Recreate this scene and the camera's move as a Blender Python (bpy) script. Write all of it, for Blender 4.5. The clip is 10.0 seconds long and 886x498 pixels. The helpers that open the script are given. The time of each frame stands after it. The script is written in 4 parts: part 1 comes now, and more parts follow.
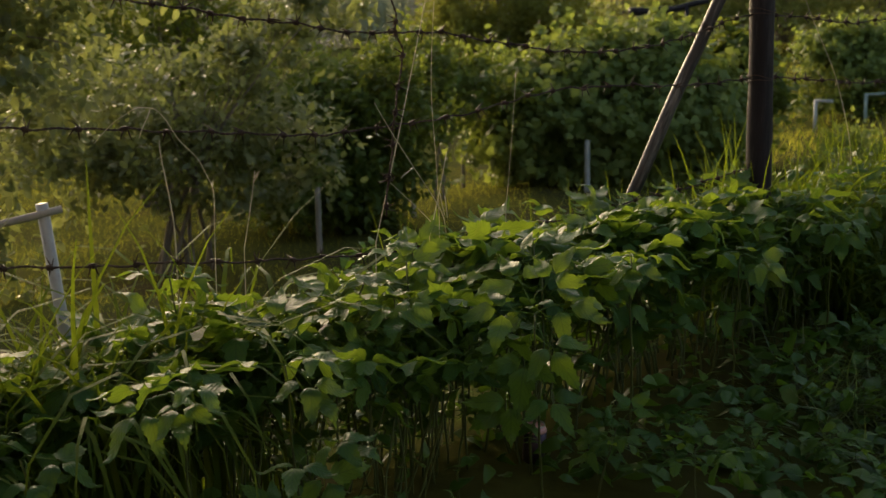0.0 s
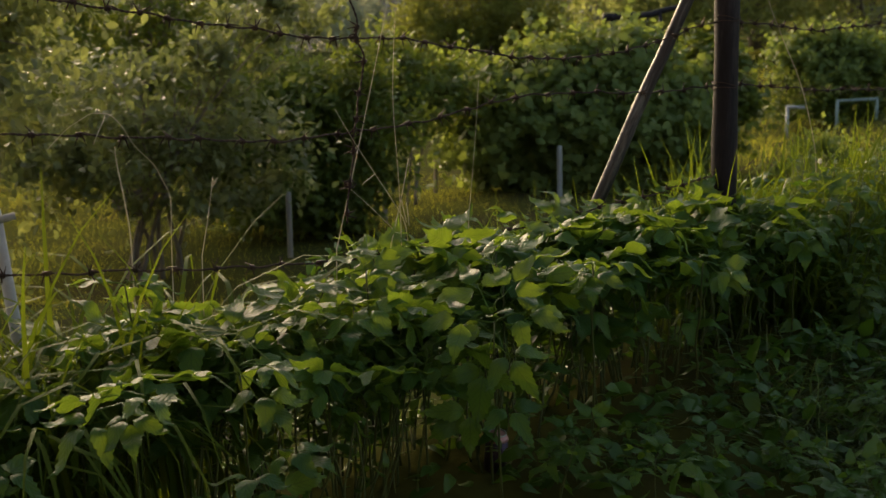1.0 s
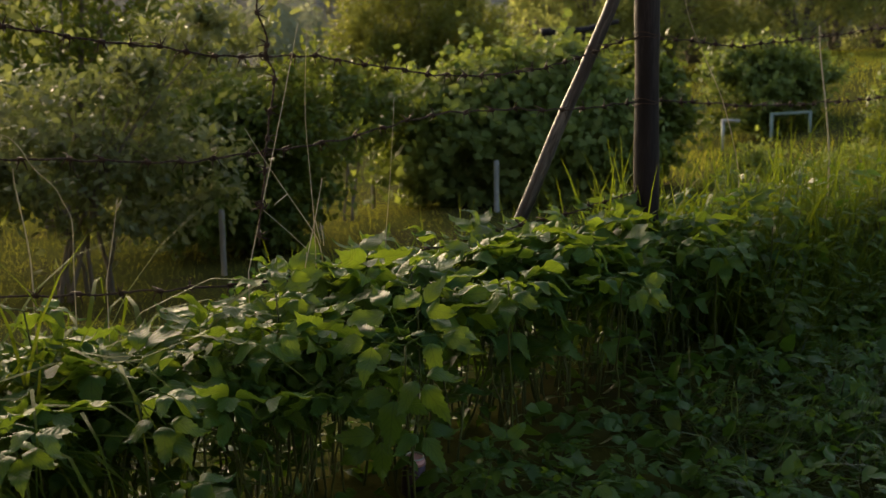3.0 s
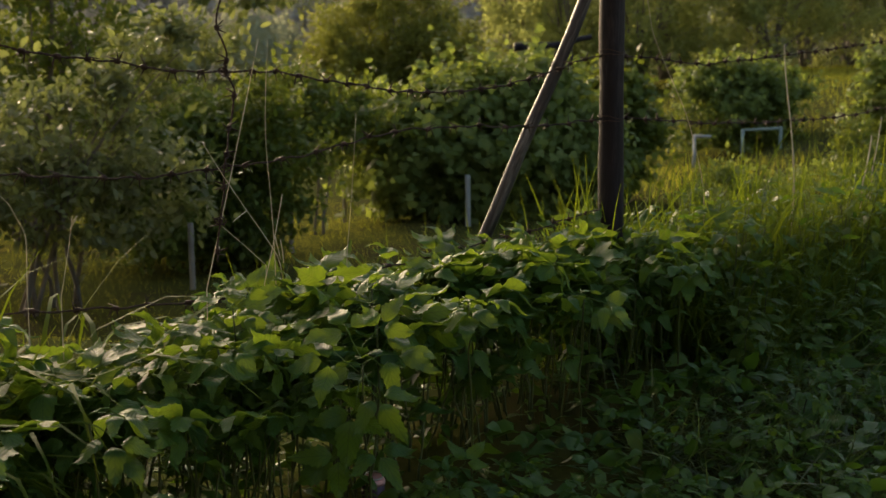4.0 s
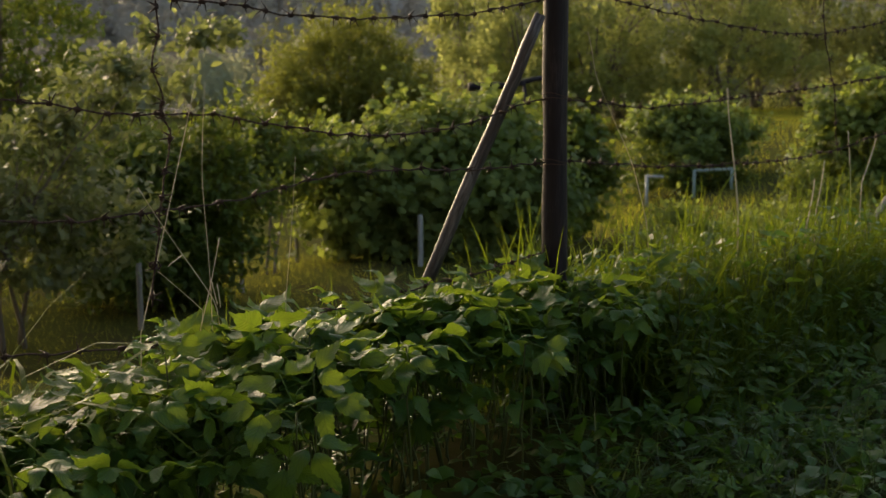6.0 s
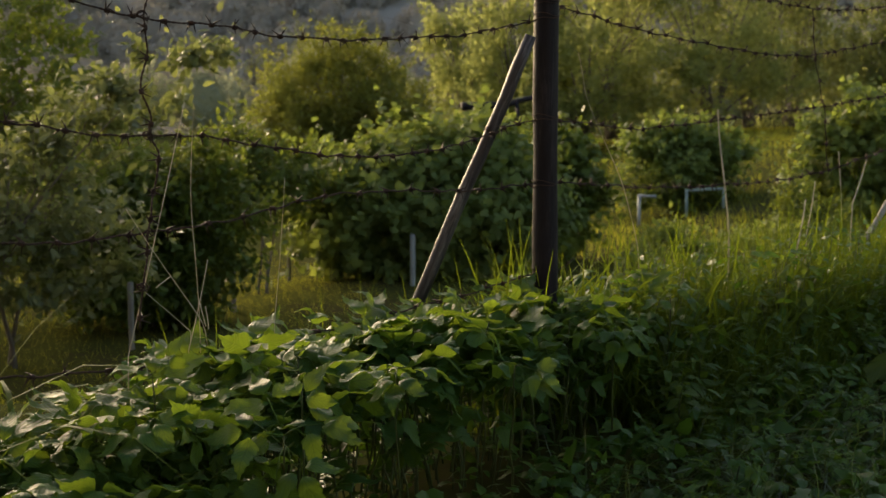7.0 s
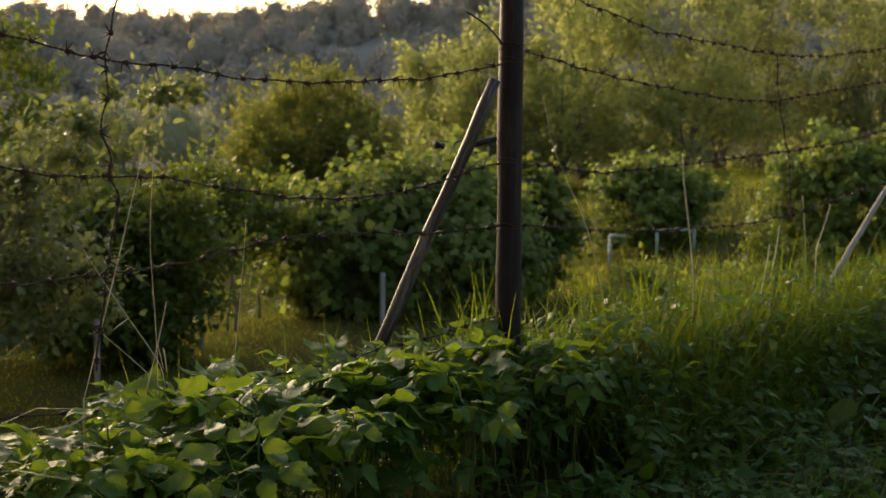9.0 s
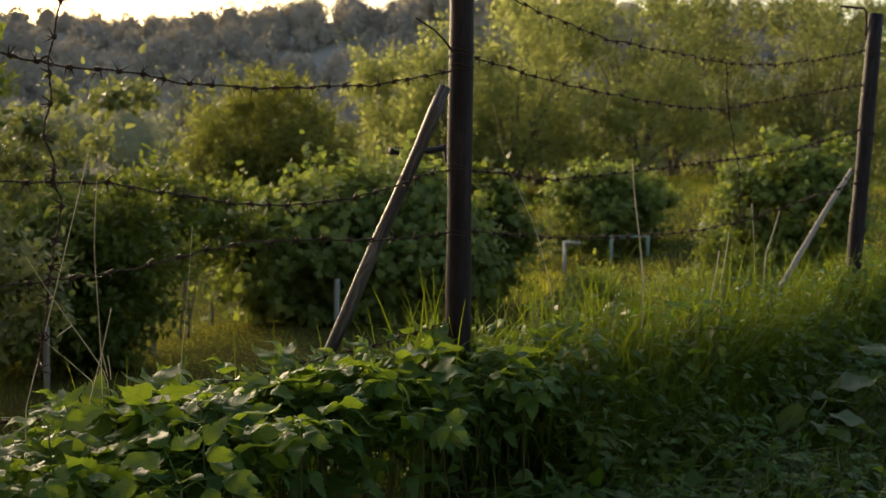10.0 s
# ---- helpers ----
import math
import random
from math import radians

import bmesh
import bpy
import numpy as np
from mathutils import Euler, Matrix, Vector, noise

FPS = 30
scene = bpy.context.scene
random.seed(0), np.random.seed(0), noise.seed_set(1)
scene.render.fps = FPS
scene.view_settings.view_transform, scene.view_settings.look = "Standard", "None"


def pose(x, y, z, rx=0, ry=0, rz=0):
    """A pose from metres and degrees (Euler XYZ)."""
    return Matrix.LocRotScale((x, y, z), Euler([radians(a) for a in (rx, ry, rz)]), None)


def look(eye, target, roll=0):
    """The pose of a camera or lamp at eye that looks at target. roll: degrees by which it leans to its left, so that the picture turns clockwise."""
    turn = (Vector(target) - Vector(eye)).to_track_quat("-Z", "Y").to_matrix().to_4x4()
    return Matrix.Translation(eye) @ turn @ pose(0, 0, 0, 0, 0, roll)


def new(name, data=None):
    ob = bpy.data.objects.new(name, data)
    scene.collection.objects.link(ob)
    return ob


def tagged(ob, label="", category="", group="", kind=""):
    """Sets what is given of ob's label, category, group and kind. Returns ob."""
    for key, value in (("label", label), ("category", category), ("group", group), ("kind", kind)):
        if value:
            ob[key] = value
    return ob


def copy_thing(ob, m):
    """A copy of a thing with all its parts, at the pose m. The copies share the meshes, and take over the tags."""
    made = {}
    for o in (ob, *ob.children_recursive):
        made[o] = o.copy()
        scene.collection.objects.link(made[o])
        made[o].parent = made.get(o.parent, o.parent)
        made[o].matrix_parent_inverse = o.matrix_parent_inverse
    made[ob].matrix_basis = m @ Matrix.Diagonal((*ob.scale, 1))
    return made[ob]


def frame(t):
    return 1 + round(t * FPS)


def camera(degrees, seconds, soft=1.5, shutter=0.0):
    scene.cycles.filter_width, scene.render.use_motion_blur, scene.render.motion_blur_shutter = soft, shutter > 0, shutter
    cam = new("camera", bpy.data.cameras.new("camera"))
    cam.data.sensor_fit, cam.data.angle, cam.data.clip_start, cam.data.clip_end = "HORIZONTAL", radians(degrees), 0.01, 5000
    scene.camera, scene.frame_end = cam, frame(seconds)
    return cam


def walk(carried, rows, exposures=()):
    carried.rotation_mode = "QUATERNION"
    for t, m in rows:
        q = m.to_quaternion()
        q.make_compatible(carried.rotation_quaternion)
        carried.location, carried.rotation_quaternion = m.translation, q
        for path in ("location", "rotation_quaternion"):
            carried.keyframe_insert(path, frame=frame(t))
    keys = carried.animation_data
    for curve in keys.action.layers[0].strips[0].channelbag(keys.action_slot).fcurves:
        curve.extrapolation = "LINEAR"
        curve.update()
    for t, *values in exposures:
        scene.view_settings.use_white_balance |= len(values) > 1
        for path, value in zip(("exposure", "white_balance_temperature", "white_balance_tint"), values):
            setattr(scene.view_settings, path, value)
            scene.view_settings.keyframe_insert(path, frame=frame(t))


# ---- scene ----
cam = camera(38.8, 10.0, soft=1.5)
cam.data.dof.use_dof = True
cam.data.dof.focus_distance, cam.data.dof.aperture_fstop = 3.5, 6.4
PATH = [
    (0, (0.0, 0.0, 1.4), (0.0195, 2.2597, 0.9734), -1.2),
    (0.5, (0.0241, 0.0127, 1.4023), (0.0701, 2.2735, 0.9814), -1.0),
    (1, (0.0414, 0.0253, 1.4035), (0.1058, 2.2862, 0.9837), -0.9),
    (1.5, (0.0575, 0.038, 1.4035), (0.1368, 2.2988, 0.9883), -0.8),
    (2, (0.0794, 0.0517, 1.4058), (0.1851, 2.3127, 0.9952), -1.0),
    (2.5, (0.1012, 0.0667, 1.4081), (0.2357, 2.3264, 1.0055), -1.0),
    (3, (0.1276, 0.0782, 1.4092), (0.2944, 2.3379, 1.0136), -1.0),
    (4.5, (0.1817, 0.1058, 1.4219), (0.4152, 2.3667, 1.0665), -0.4),
    (5, (0.1943, 0.1138, 1.4253), (0.4485, 2.3747, 1.0884), -0.4),
    (5.5, (0.2081, 0.1196, 1.4276), (0.4864, 2.3793, 1.1068), -0.3),
    (7, (0.2323, 0.1311, 1.4368), (0.5405, 2.3943, 1.1677), -0.1),
    (7.5, (0.2357, 0.1368, 1.4414), (0.5463, 2.4012, 1.1861), -0.0),
    (8, (0.2461, 0.138, 1.4449), (0.5681, 2.4035, 1.2079), 0.3),
    (8.5, (0.2553, 0.1345, 1.4529), (0.5934, 2.3989, 1.2321), 0.5),
    (9, (0.2679, 0.1311, 1.4552), (0.6256, 2.3943, 1.2539), 0.5),
    (9.5, (0.2806, 0.1334, 1.4552), (0.675, 2.392, 1.2643), 0.4),
    (10, (0.2932, 0.1345, 1.4552), (0.7291, 2.3839, 1.2666), 0.7),
]
walk(cam, [(t, look(eye, target, roll)) for t, eye, target, roll in PATH],
     exposures=[(0.0, 0.9, 7900, 10), (10.0, 0.9, 7900, 10)])

# ---- light ----
SUN_AZ, SUN_EL = -0.42, 0.27          # radians, from the +y axis towards +x, and above the horizon
world = bpy.data.worlds.new("evening_sky")
scene.world = world
world.use_nodes = True
wn = world.node_tree
sky = wn.nodes.new("ShaderNodeTexSky")
sky.sky_type = "NISHITA"
sky.sun_disc = False
sky.sun_elevation, sky.sun_rotation = SUN_EL, SUN_AZ
sky.air_density, sky.dust_density, sky.ozone_density = 1.0, 3.0, 1.0
wn.nodes["Background"].inputs["Strength"].default_value = 0.15
wn.links.new(sky.outputs[0], wn.nodes["Background"].inputs["Color"])
sun = new("evening_sun", bpy.data.lights.new("evening_sun", "SUN"))
sun.data.energy, sun.data.angle, sun.data.color = 1.95, radians(22), (1.0, 0.86, 0.66)
toward_sun = Vector((math.sin(SUN_AZ) * math.cos(SUN_EL), math.cos(SUN_AZ) * math.cos(SUN_EL), math.sin(SUN_EL)))
sun.matrix_world = look(toward_sun * 60, (0, 0, 0))


# ---- materials ----
def ramp(nt, fac, stops):
    r = nt.nodes.new("ShaderNodeValToRGB")
    el = r.color_ramp.elements
    while len(el) < len(stops):
        el.new(0.5)
    for e, (p, c) in zip(el, stops):
        e.position, e.color = p, (*c, 1)
    nt.links.new(fac, r.inputs[0])
    return r.outputs[0]


def noise_tex(nt, scale, detail=4.0, rough=0.6, coord="Object", stretch=(1, 1, 1)):
    tc = nt.nodes.new("ShaderNodeTexCoord")
    mp = nt.nodes.new("ShaderNodeMapping")
    mp.inputs["Scale"].default_value = stretch
    nt.links.new(tc.outputs[coord], mp.inputs[0])
    t = nt.nodes.new("ShaderNodeTexNoise")
    t.inputs["Scale"].default_value, t.inputs["Detail"].default_value, t.inputs["Roughness"].default_value = scale, detail, rough
    nt.links.new(mp.outputs[0], t.inputs["Vector"])
    return t.outputs["Fac"]


def math_node(nt, op, a, b):
    m = nt.nodes.new("ShaderNodeMath")
    m.operation = op
    for i, v in enumerate((a, b)):
        if isinstance(v, (int, float)):
            m.inputs[i].default_value = v
        else:
            nt.links.new(v, m.inputs[i])
    return m.outputs[0]


def mix_col(nt, fac, a, b, mode="MIX"):
    m = nt.nodes.new("ShaderNodeMix")
    m.data_type, m.blend_type = "RGBA", mode
    for sock, v in ((m.inputs[0], fac), (m.inputs[6], a), (m.inputs[7], b)):
        if isinstance(v, (int, float)):
            sock.default_value = v
        elif isinstance(v, tuple):
            sock.default_value = (*v, 1)
        else:
            nt.links.new(v, sock)
    return m.outputs[2]


def bump(nt, height, strength, distance):
    b = nt.nodes.new("ShaderNodeBump")
    b.inputs["Strength"].default_value, b.inputs["Distance"].default_value = strength, distance
    nt.links.new(height, b.inputs["Height"])
    return b.outputs[0]


def material(name):
    m = bpy.data.materials.new(name)
    m.use_nodes = True
    nt = m.node_tree
    return m, nt, nt.nodes["Principled BSDF"], nt.nodes["Material Output"]


def leaf_material(name, dark, mid, light, glow=0.4, rough=0.42, veins=False, thru=(0.30, 0.36, 0.03), spec=0.5):
    """Foliage: each leaf its own tone, blotches over it, light let through."""
    m, nt, bsdf, out = material(name)
    geo = nt.nodes.new("ShaderNodeNewGeometry")
    info = nt.nodes.new("ShaderNodeObjectInfo")
    tone = math_node(nt, "FRACT", math_node(nt, "ADD", geo.outputs["Random Per Island"], info.outputs["Random"]), 0.0)
    tone = math_node(nt, "ADD", math_node(nt, "MULTIPLY", tone, 0.7), math_node(nt, "MULTIPLY", noise_tex(nt, 2.2, 3), 0.35))
    col = ramp(nt, tone, [(0.08, dark), (0.5, mid), (0.92, light)])
    blot = noise_tex(nt, 55.0, 3)
    col = mix_col(nt, math_node(nt, "MULTIPLY", blot, 0.35), col, tuple(c * 0.55 for c in mid))
    tcol = mix_col(nt, 0.65, mix_col(nt, 1.0, col, (2.6, 2.4, 1.2), "MULTIPLY"), thru)
    if veins:
        uv = nt.nodes.new("ShaderNodeUVMap")
        sep = nt.nodes.new("ShaderNodeSeparateXYZ")
        nt.links.new(uv.outputs[0], sep.inputs[0])
        across = math_node(nt, "ABSOLUTE", math_node(nt, "SUBTRACT", sep.outputs[0], 0.5), 0.0)
        ph = math_node(nt, "SUBTRACT", math_node(nt, "MULTIPLY", sep.outputs[1], 7.0), math_node(nt, "MULTIPLY", across, 5.5))
        saw = math_node(nt, "ABSOLUTE", math_node(nt, "SUBTRACT", math_node(nt, "FRACT", ph, 0.0), 0.5), 0.0)
        side = math_node(nt, "LESS_THAN", saw, 0.06)
        rib = math_node(nt, "LESS_THAN", across, 0.022)
        vein = math_node(nt, "MAXIMUM", side, rib)
        col = mix_col(nt, math_node(nt, "MULTIPLY", vein, 0.30), col, (0.10, 0.16, 0.04))
        tcol = mix_col(nt, math_node(nt, "MULTIPLY", vein, 0.5), tcol, (0.10, 0.14, 0.02))
        relief = math_node(nt, "ADD", math_node(nt, "MULTIPLY", saw, 0.9), math_node(nt, "MULTIPLY", blot, 0.25))
        nrm = bump(nt, relief, 0.75, 0.003)
    else:
        nrm = bump(nt, blot, 0.25, 0.004)
    nt.links.new(col, bsdf.inputs["Base Color"])
    nt.links.new(nrm, bsdf.inputs["Normal"])
    bsdf.inputs["Roughness"].default_value = rough
    bsdf.inputs["Specular IOR Level"].default_value = spec
    tr = nt.nodes.new("ShaderNodeBsdfTranslucent")
    nt.links.new(tcol, tr.inputs["Color"])
    mx = nt.nodes.new("ShaderNodeMixShader")
    mx.inputs[0].default_value = glow
    nt.links.new(bsdf.outputs[0], mx.inputs[1])
    nt.links.new(tr.outputs[0], mx.inputs[2])
    nt.links.new(mx.outputs[0], out.inputs[0])
    return m


def surface(name, stops, scale=8.0, rough=(0.7, 0.95), metal=0.0, relief=0.4, depth=0.004, stretch=(1, 1, 1), fine=60.0, spec=0.4):
    """A dull surface with grain and stains at two sizes."""
    m, nt, bsdf, out = material(name)
    a, b = noise_tex(nt, scale, 5, 0.65, stretch=stretch), noise_tex(nt, fine, 4, 0.7, stretch=stretch)
    f = math_node(nt, "ADD", math_node(nt, "MULTIPLY", a, 0.65), math_node(nt, "MULTIPLY", b, 0.35))
    nt.links.new(ramp(nt, f, stops), bsdf.inputs["Base Color"])
    r = nt.nodes.new("ShaderNodeMapRange")
    r.inputs[3].default_value, r.inputs[4].default_value = rough
    nt.links.new(b, r.inputs[0])
    nt.links.new(r.outputs[0], bsdf.inputs["Roughness"])
    nt.links.new(bump(nt, f, relief, depth), bsdf.inputs["Normal"])
    bsdf.inputs["Metallic"].default_value = metal
    bsdf.inputs["Specular IOR Level"].default_value = spec
    return m


LEAF_HEDGE = leaf_material("hedge_leaf", (0.014, 0.064, 0.018), (0.034, 0.110, 0.027), (0.074, 0.164, 0.034), 0.40, 0.42, True, thru=(0.34, 0.42, 0.032), spec=0.22)
LEAF_APPLE = leaf_material("apple_leaf", (0.056, 0.080, 0.044), (0.110, 0.138, 0.072), (0.205, 0.228, 0.118), 0.42, 0.42, thru=(0.37, 0.41, 0.115), spec=0.40)
LEAF_DARK = leaf_material("thicket_leaf", (0.038, 0.072, 0.018), (0.075, 0.122, 0.026), (0.125, 0.165, 0.036), 0.38, 0.5, thru=(0.25, 0.28, 0.04), spec=0.25)
LEAF_VINE = leaf_material("vine_leaf", (0.074, 0.120, 0.038), (0.130, 0.185, 0.056), (0.185, 0.235, 0.074), 0.42, 0.55, thru=(0.30, 0.36, 0.07), spec=0.25)
LEAF_WILLOW = leaf_material("willow_leaf", (0.140, 0.165, 0.070), (0.185, 0.212, 0.090), (0.235, 0.258, 0.108), 0.55, 0.7, thru=(0.46, 0.50, 0.18), spec=0.05)
# darker, greyer leaf tone for the willows past x = 17
LEAF_WILLOW_DARKER = leaf_material("darker_willow_leaf", (0.105, 0.122, 0.060), (0.140, 0.160, 0.075), (0.180, 0.198, 0.090), 0.52, 0.7, thru=(0.36, 0.40, 0.14), spec=0.05)
LEAF_BUSH = leaf_material("round_bush_leaf", (0.075, 0.095, 0.026), (0.120, 0.140, 0.036), (0.170, 0.185, 0.048), 0.46, 0.55, thru=(0.36, 0.38, 0.07), spec=0.2)
LEAF_LOW = leaf_material("ground_leaf", (0.018, 0.062, 0.013), (0.040, 0.108, 0.020), (0.075, 0.150, 0.028), 0.32, 0.40, thru=(0.17, 0.28, 0.018), spec=0.30)
LEAF_BURDOCK = leaf_material("burdock_leaf", (0.042, 0.082, 0.036), (0.066, 0.112, 0.050), (0.092, 0.138, 0.062), 0.26, 0.5, True, thru=(0.24, 0.31, 0.03), spec=0.3)
GRASS = leaf_material("grass_blade", (0.030, 0.065, 0.012), (0.055, 0.100, 0.016), (0.100, 0.140, 0.022), 0.38, 0.6, thru=(0.24, 0.29, 0.02), spec=0.08)
VERGE = leaf_material("verge_blade", (0.030, 0.065, 0.018), (0.055, 0.098, 0.028), (0.095, 0.130, 0.045), 0.28, 0.32, thru=(0.17, 0.23, 0.03), spec=0.6)
LAWN = leaf_material("lawn_blade", (0.115, 0.140, 0.030), (0.175, 0.192, 0.042), (0.250, 0.240, 0.065), 0.46, 0.9, thru=(0.48, 0.47, 0.050), spec=0.0)
DRY = surface("dry_straw", [(0.2, (0.36, 0.30, 0.20)), (0.8, (0.60, 0.53, 0.40))], 30, (0.55, 0.8))
STEM = surface("green_stem", [(0.2, (0.03, 0.05, 0.013)), (0.8, (0.075, 0.095, 0.022))], 20, (0.5, 0.7))
BARK = surface("bark", [(0.2, (0.07, 0.058, 0.048)), (0.8, (0.23, 0.20, 0.17))], 14, (0.8, 0.95), relief=0.8, depth=0.01, stretch=(1, 1, 0.25))
POSTWOOD = surface("weathered_post", [(0.25, (0.0055, 0.0048, 0.0066)), (0.5, (0.016, 0.0135, 0.0178)), (0.75, (0.056, 0.046, 0.052))], 20, (0.42, 0.65), relief=0.4, depth=0.006, stretch=(1, 1, 0.12), fine=130, spec=0.13)
POLEWOOD = surface("weathered_pole", [(0.36, (0.020, 0.017, 0.019)), (0.51, (0.054, 0.049, 0.055)), (0.66, (0.21, 0.198, 0.208))], 24, (0.34, 0.52), relief=0.4, depth=0.004, stretch=(1, 1, 0.1), fine=120, spec=0.22)
PALEWOOD = surface("pale_pole", [(0.2, (0.14, 0.125, 0.11)), (0.8, (0.38, 0.35, 0.32))], 24, (0.5, 0.8), relief=0.5, depth=0.005, stretch=(1, 1, 0.1), fine=120, spec=0.15)
RUST = surface("rusty_wire", [(0.2, (0.022, 0.013, 0.011)), (0.6, (0.050, 0.027, 0.020)), (0.9, (0.12, 0.070, 0.050))], 60, (0.5, 0.8), 0.3, 0.5, 0.001, fine=300)
PIPE = surface("grey_painted_pipe", [(0.2, (0.22, 0.23, 0.235)), (0.8, (0.42, 0.44, 0.45))], 14, (0.4, 0.7), 0.1)
PIPE_GREEN = surface("green_grey_pipe", [(0.2, (0.16, 0.22, 0.20)), (0.8, (0.30, 0.38, 0.36))], 14, (0.45, 0.7))
SOIL = surface("ground", [(0.30, (0.066, 0.050, 0.033)), (0.48, (0.060, 0.064, 0.020)), (0.75, (0.090, 0.098, 0.025))], 0.9, (0.95, 1.0), relief=0.8, depth=0.03, fine=14, spec=0.0)
WATER, _nt, _b, _o = material("pond_water")
_b.inputs["Base Color"].default_value, _b.inputs["Roughness"].default_value = (0.052, 0.056, 0.060, 1), 0.9
_b.inputs["Specular IOR Level"].default_value = 0.03
_nt.links.new(bump(_nt, noise_tex(_nt, 0.6, 3), 0.2, 0.05), _b.inputs["Normal"])


# ---- mesh tools ----
rng = np.random.default_rng(7)


def raw_mesh(name, verts, faces, mat, uvs=None, smooth=False):
    """A mesh from arrays; faces is an (n, 3) or (n, 4) array."""
    me = bpy.data.meshes.new(name)
    verts, faces = np.asarray(verts, np.float32), np.asarray(faces, np.int32)
    k = faces.shape[1]
    me.vertices.add(len(verts))
    me.vertices.foreach_set("co", verts.ravel())
    me.loops.add(faces.size)
    me.loops.foreach_set("vertex_index", faces.ravel())
    me.polygons.add(len(faces))
    me.polygons.foreach_set("loop_start", np.arange(0, faces.size, k, dtype=np.int32))
    if uvs is not None:
        layer = me.uv_layers.new(name="UVMap")
        layer.data.foreach_set("uv", np.asarray(uvs, np.float32)[faces.ravel()].ravel())
    me.update(calc_edges=True)
    if smooth:
        me.polygons.foreach_set("use_smooth", np.ones(len(faces), dtype=bool))
    me.materials.append(mat)
    return me


def frames_from(direction, up):
    """Rotation matrices (n, 3, 3) whose columns are side, along and normal."""
    a = direction / np.linalg.norm(direction, axis=1, keepdims=True)
    s = np.cross(a, up)
    ln = np.linalg.norm(s, axis=1, keepdims=True)
    s = np.where(ln > 1e-4, s / np.maximum(ln, 1e-4), np.array([[1.0, 0, 0]]))
    return np.stack([s, a, np.cross(s, a)], axis=2)


def scatter(template, R, T, S):
    """Copies of a (verts, faces) template as one pair of arrays."""
    v, f = template
    n = len(T)
    vv = np.einsum("nij,kj->nki", R, v) * S[:, None, None] + T[:, None, :]
    ff = f[None] + (np.arange(n) * len(v))[:, None, None]
    return vv.reshape(-1, 3), ff.reshape(-1, f.shape[1])


def join(parts):
    """Joins pairs of arrays (verts, faces) with equal face size."""
    vs, fs, o = [], [], 0
    for v, f in parts:
        vs.append(v)
        fs.append(f + o)
        o += len(v)
    return np.concatenate(vs), np.concatenate(fs)


def tube(points, radii, sides=6):
    """A closed tapered tube along a line of points, as quads (caps folded)."""
    p, r = np.asarray(points, float), np.broadcast_to(np.asarray(radii, float), (len(points),))
    d = np.gradient(p, axis=0)
    d /= np.maximum(np.linalg.norm(d, axis=1, keepdims=True), 1e-9)
    ref = np.array([0.0013, 0.0021, 0.0017])
    ref[np.argmin(abs(d).max(axis=0))] = 1.0
    u = np.cross(d, ref)
    u /= np.linalg.norm(u, axis=1, keepdims=True)
    w = np.cross(d, u)
    a = np.linspace(0, 2 * np.pi, sides, endpoint=False)
    ring = p[:, None] + r[:, None, None] * (np.cos(a)[None, :, None] * u[:, None] + np.sin(a)[None, :, None] * w[:, None])
    v = ring.reshape(-1, 3)
    i, j = np.meshgrid(np.arange(len(p) - 1), np.arange(sides), indexing="ij")
    k = (j + 1) % sides
    f = np.stack([i * sides + j, i * sides + k, (i + 1) * sides + k, (i + 1) * sides + j], axis=2).reshape(-1, 4)
    v = np.concatenate([v, p[:1], p[-1:]])
    c0, c1, last = len(v) - 2, len(v) - 1, (len(p) - 1) * sides
    caps = [(c0, (b + 1) % sides, b, c0) for b in range(sides)] + [(c1, last + b, last + (b + 1) % sides, c1) for b in range(sides)]
    return v, np.concatenate([f, np.array([(q[0], q[1], q[2], q[2]) for q in caps])])


def quads_mesh(name, pair, mat):
    """A mesh from quads where a repeated corner means a triangle."""
    v, f = pair
    tri = f[:, 2] == f[:, 3]
    t = np.concatenate([f[~tri][:, [0, 1, 2]], f[~tri][:, [0, 2, 3]], f[tri][:, :3]])
    return raw_mesh(name, v, t, mat, smooth=True)


def tube_mesh(name, tubes, mat, sides=6):
    return quads_mesh(name, join([tube(p, r, sides) for p, r in tubes]), mat)


def part_of(name, mesh, parent, label=""):
    ob = new(name, mesh)
    ob.parent = parent
    if label:
        ob["label"] = label
    return ob


def empty(name, m, label, category, group=""):
    ob = new(name)
    ob.matrix_basis = m
    return tagged(ob, label, category, group)


def curve_points(a, b, n, sag=0.0, wobble=0.0, r=None):
    """Points from a to b with a sag in the middle and a seeded wobble."""
    r = rng if r is None else r
    t = np.linspace(0, 1, n)[:, None]
    p = (1 - t) * np.asarray(a, float) + t * np.asarray(b, float)
    p[:, 2] -= 4 * sag * (t * (1 - t))[:, 0]
    if wobble:
        w = np.cumsum(r.normal(0, wobble, (n, 3)), axis=0)
        w -= w[0] + (w[-1] - w[0]) * t
        p += w
    return p


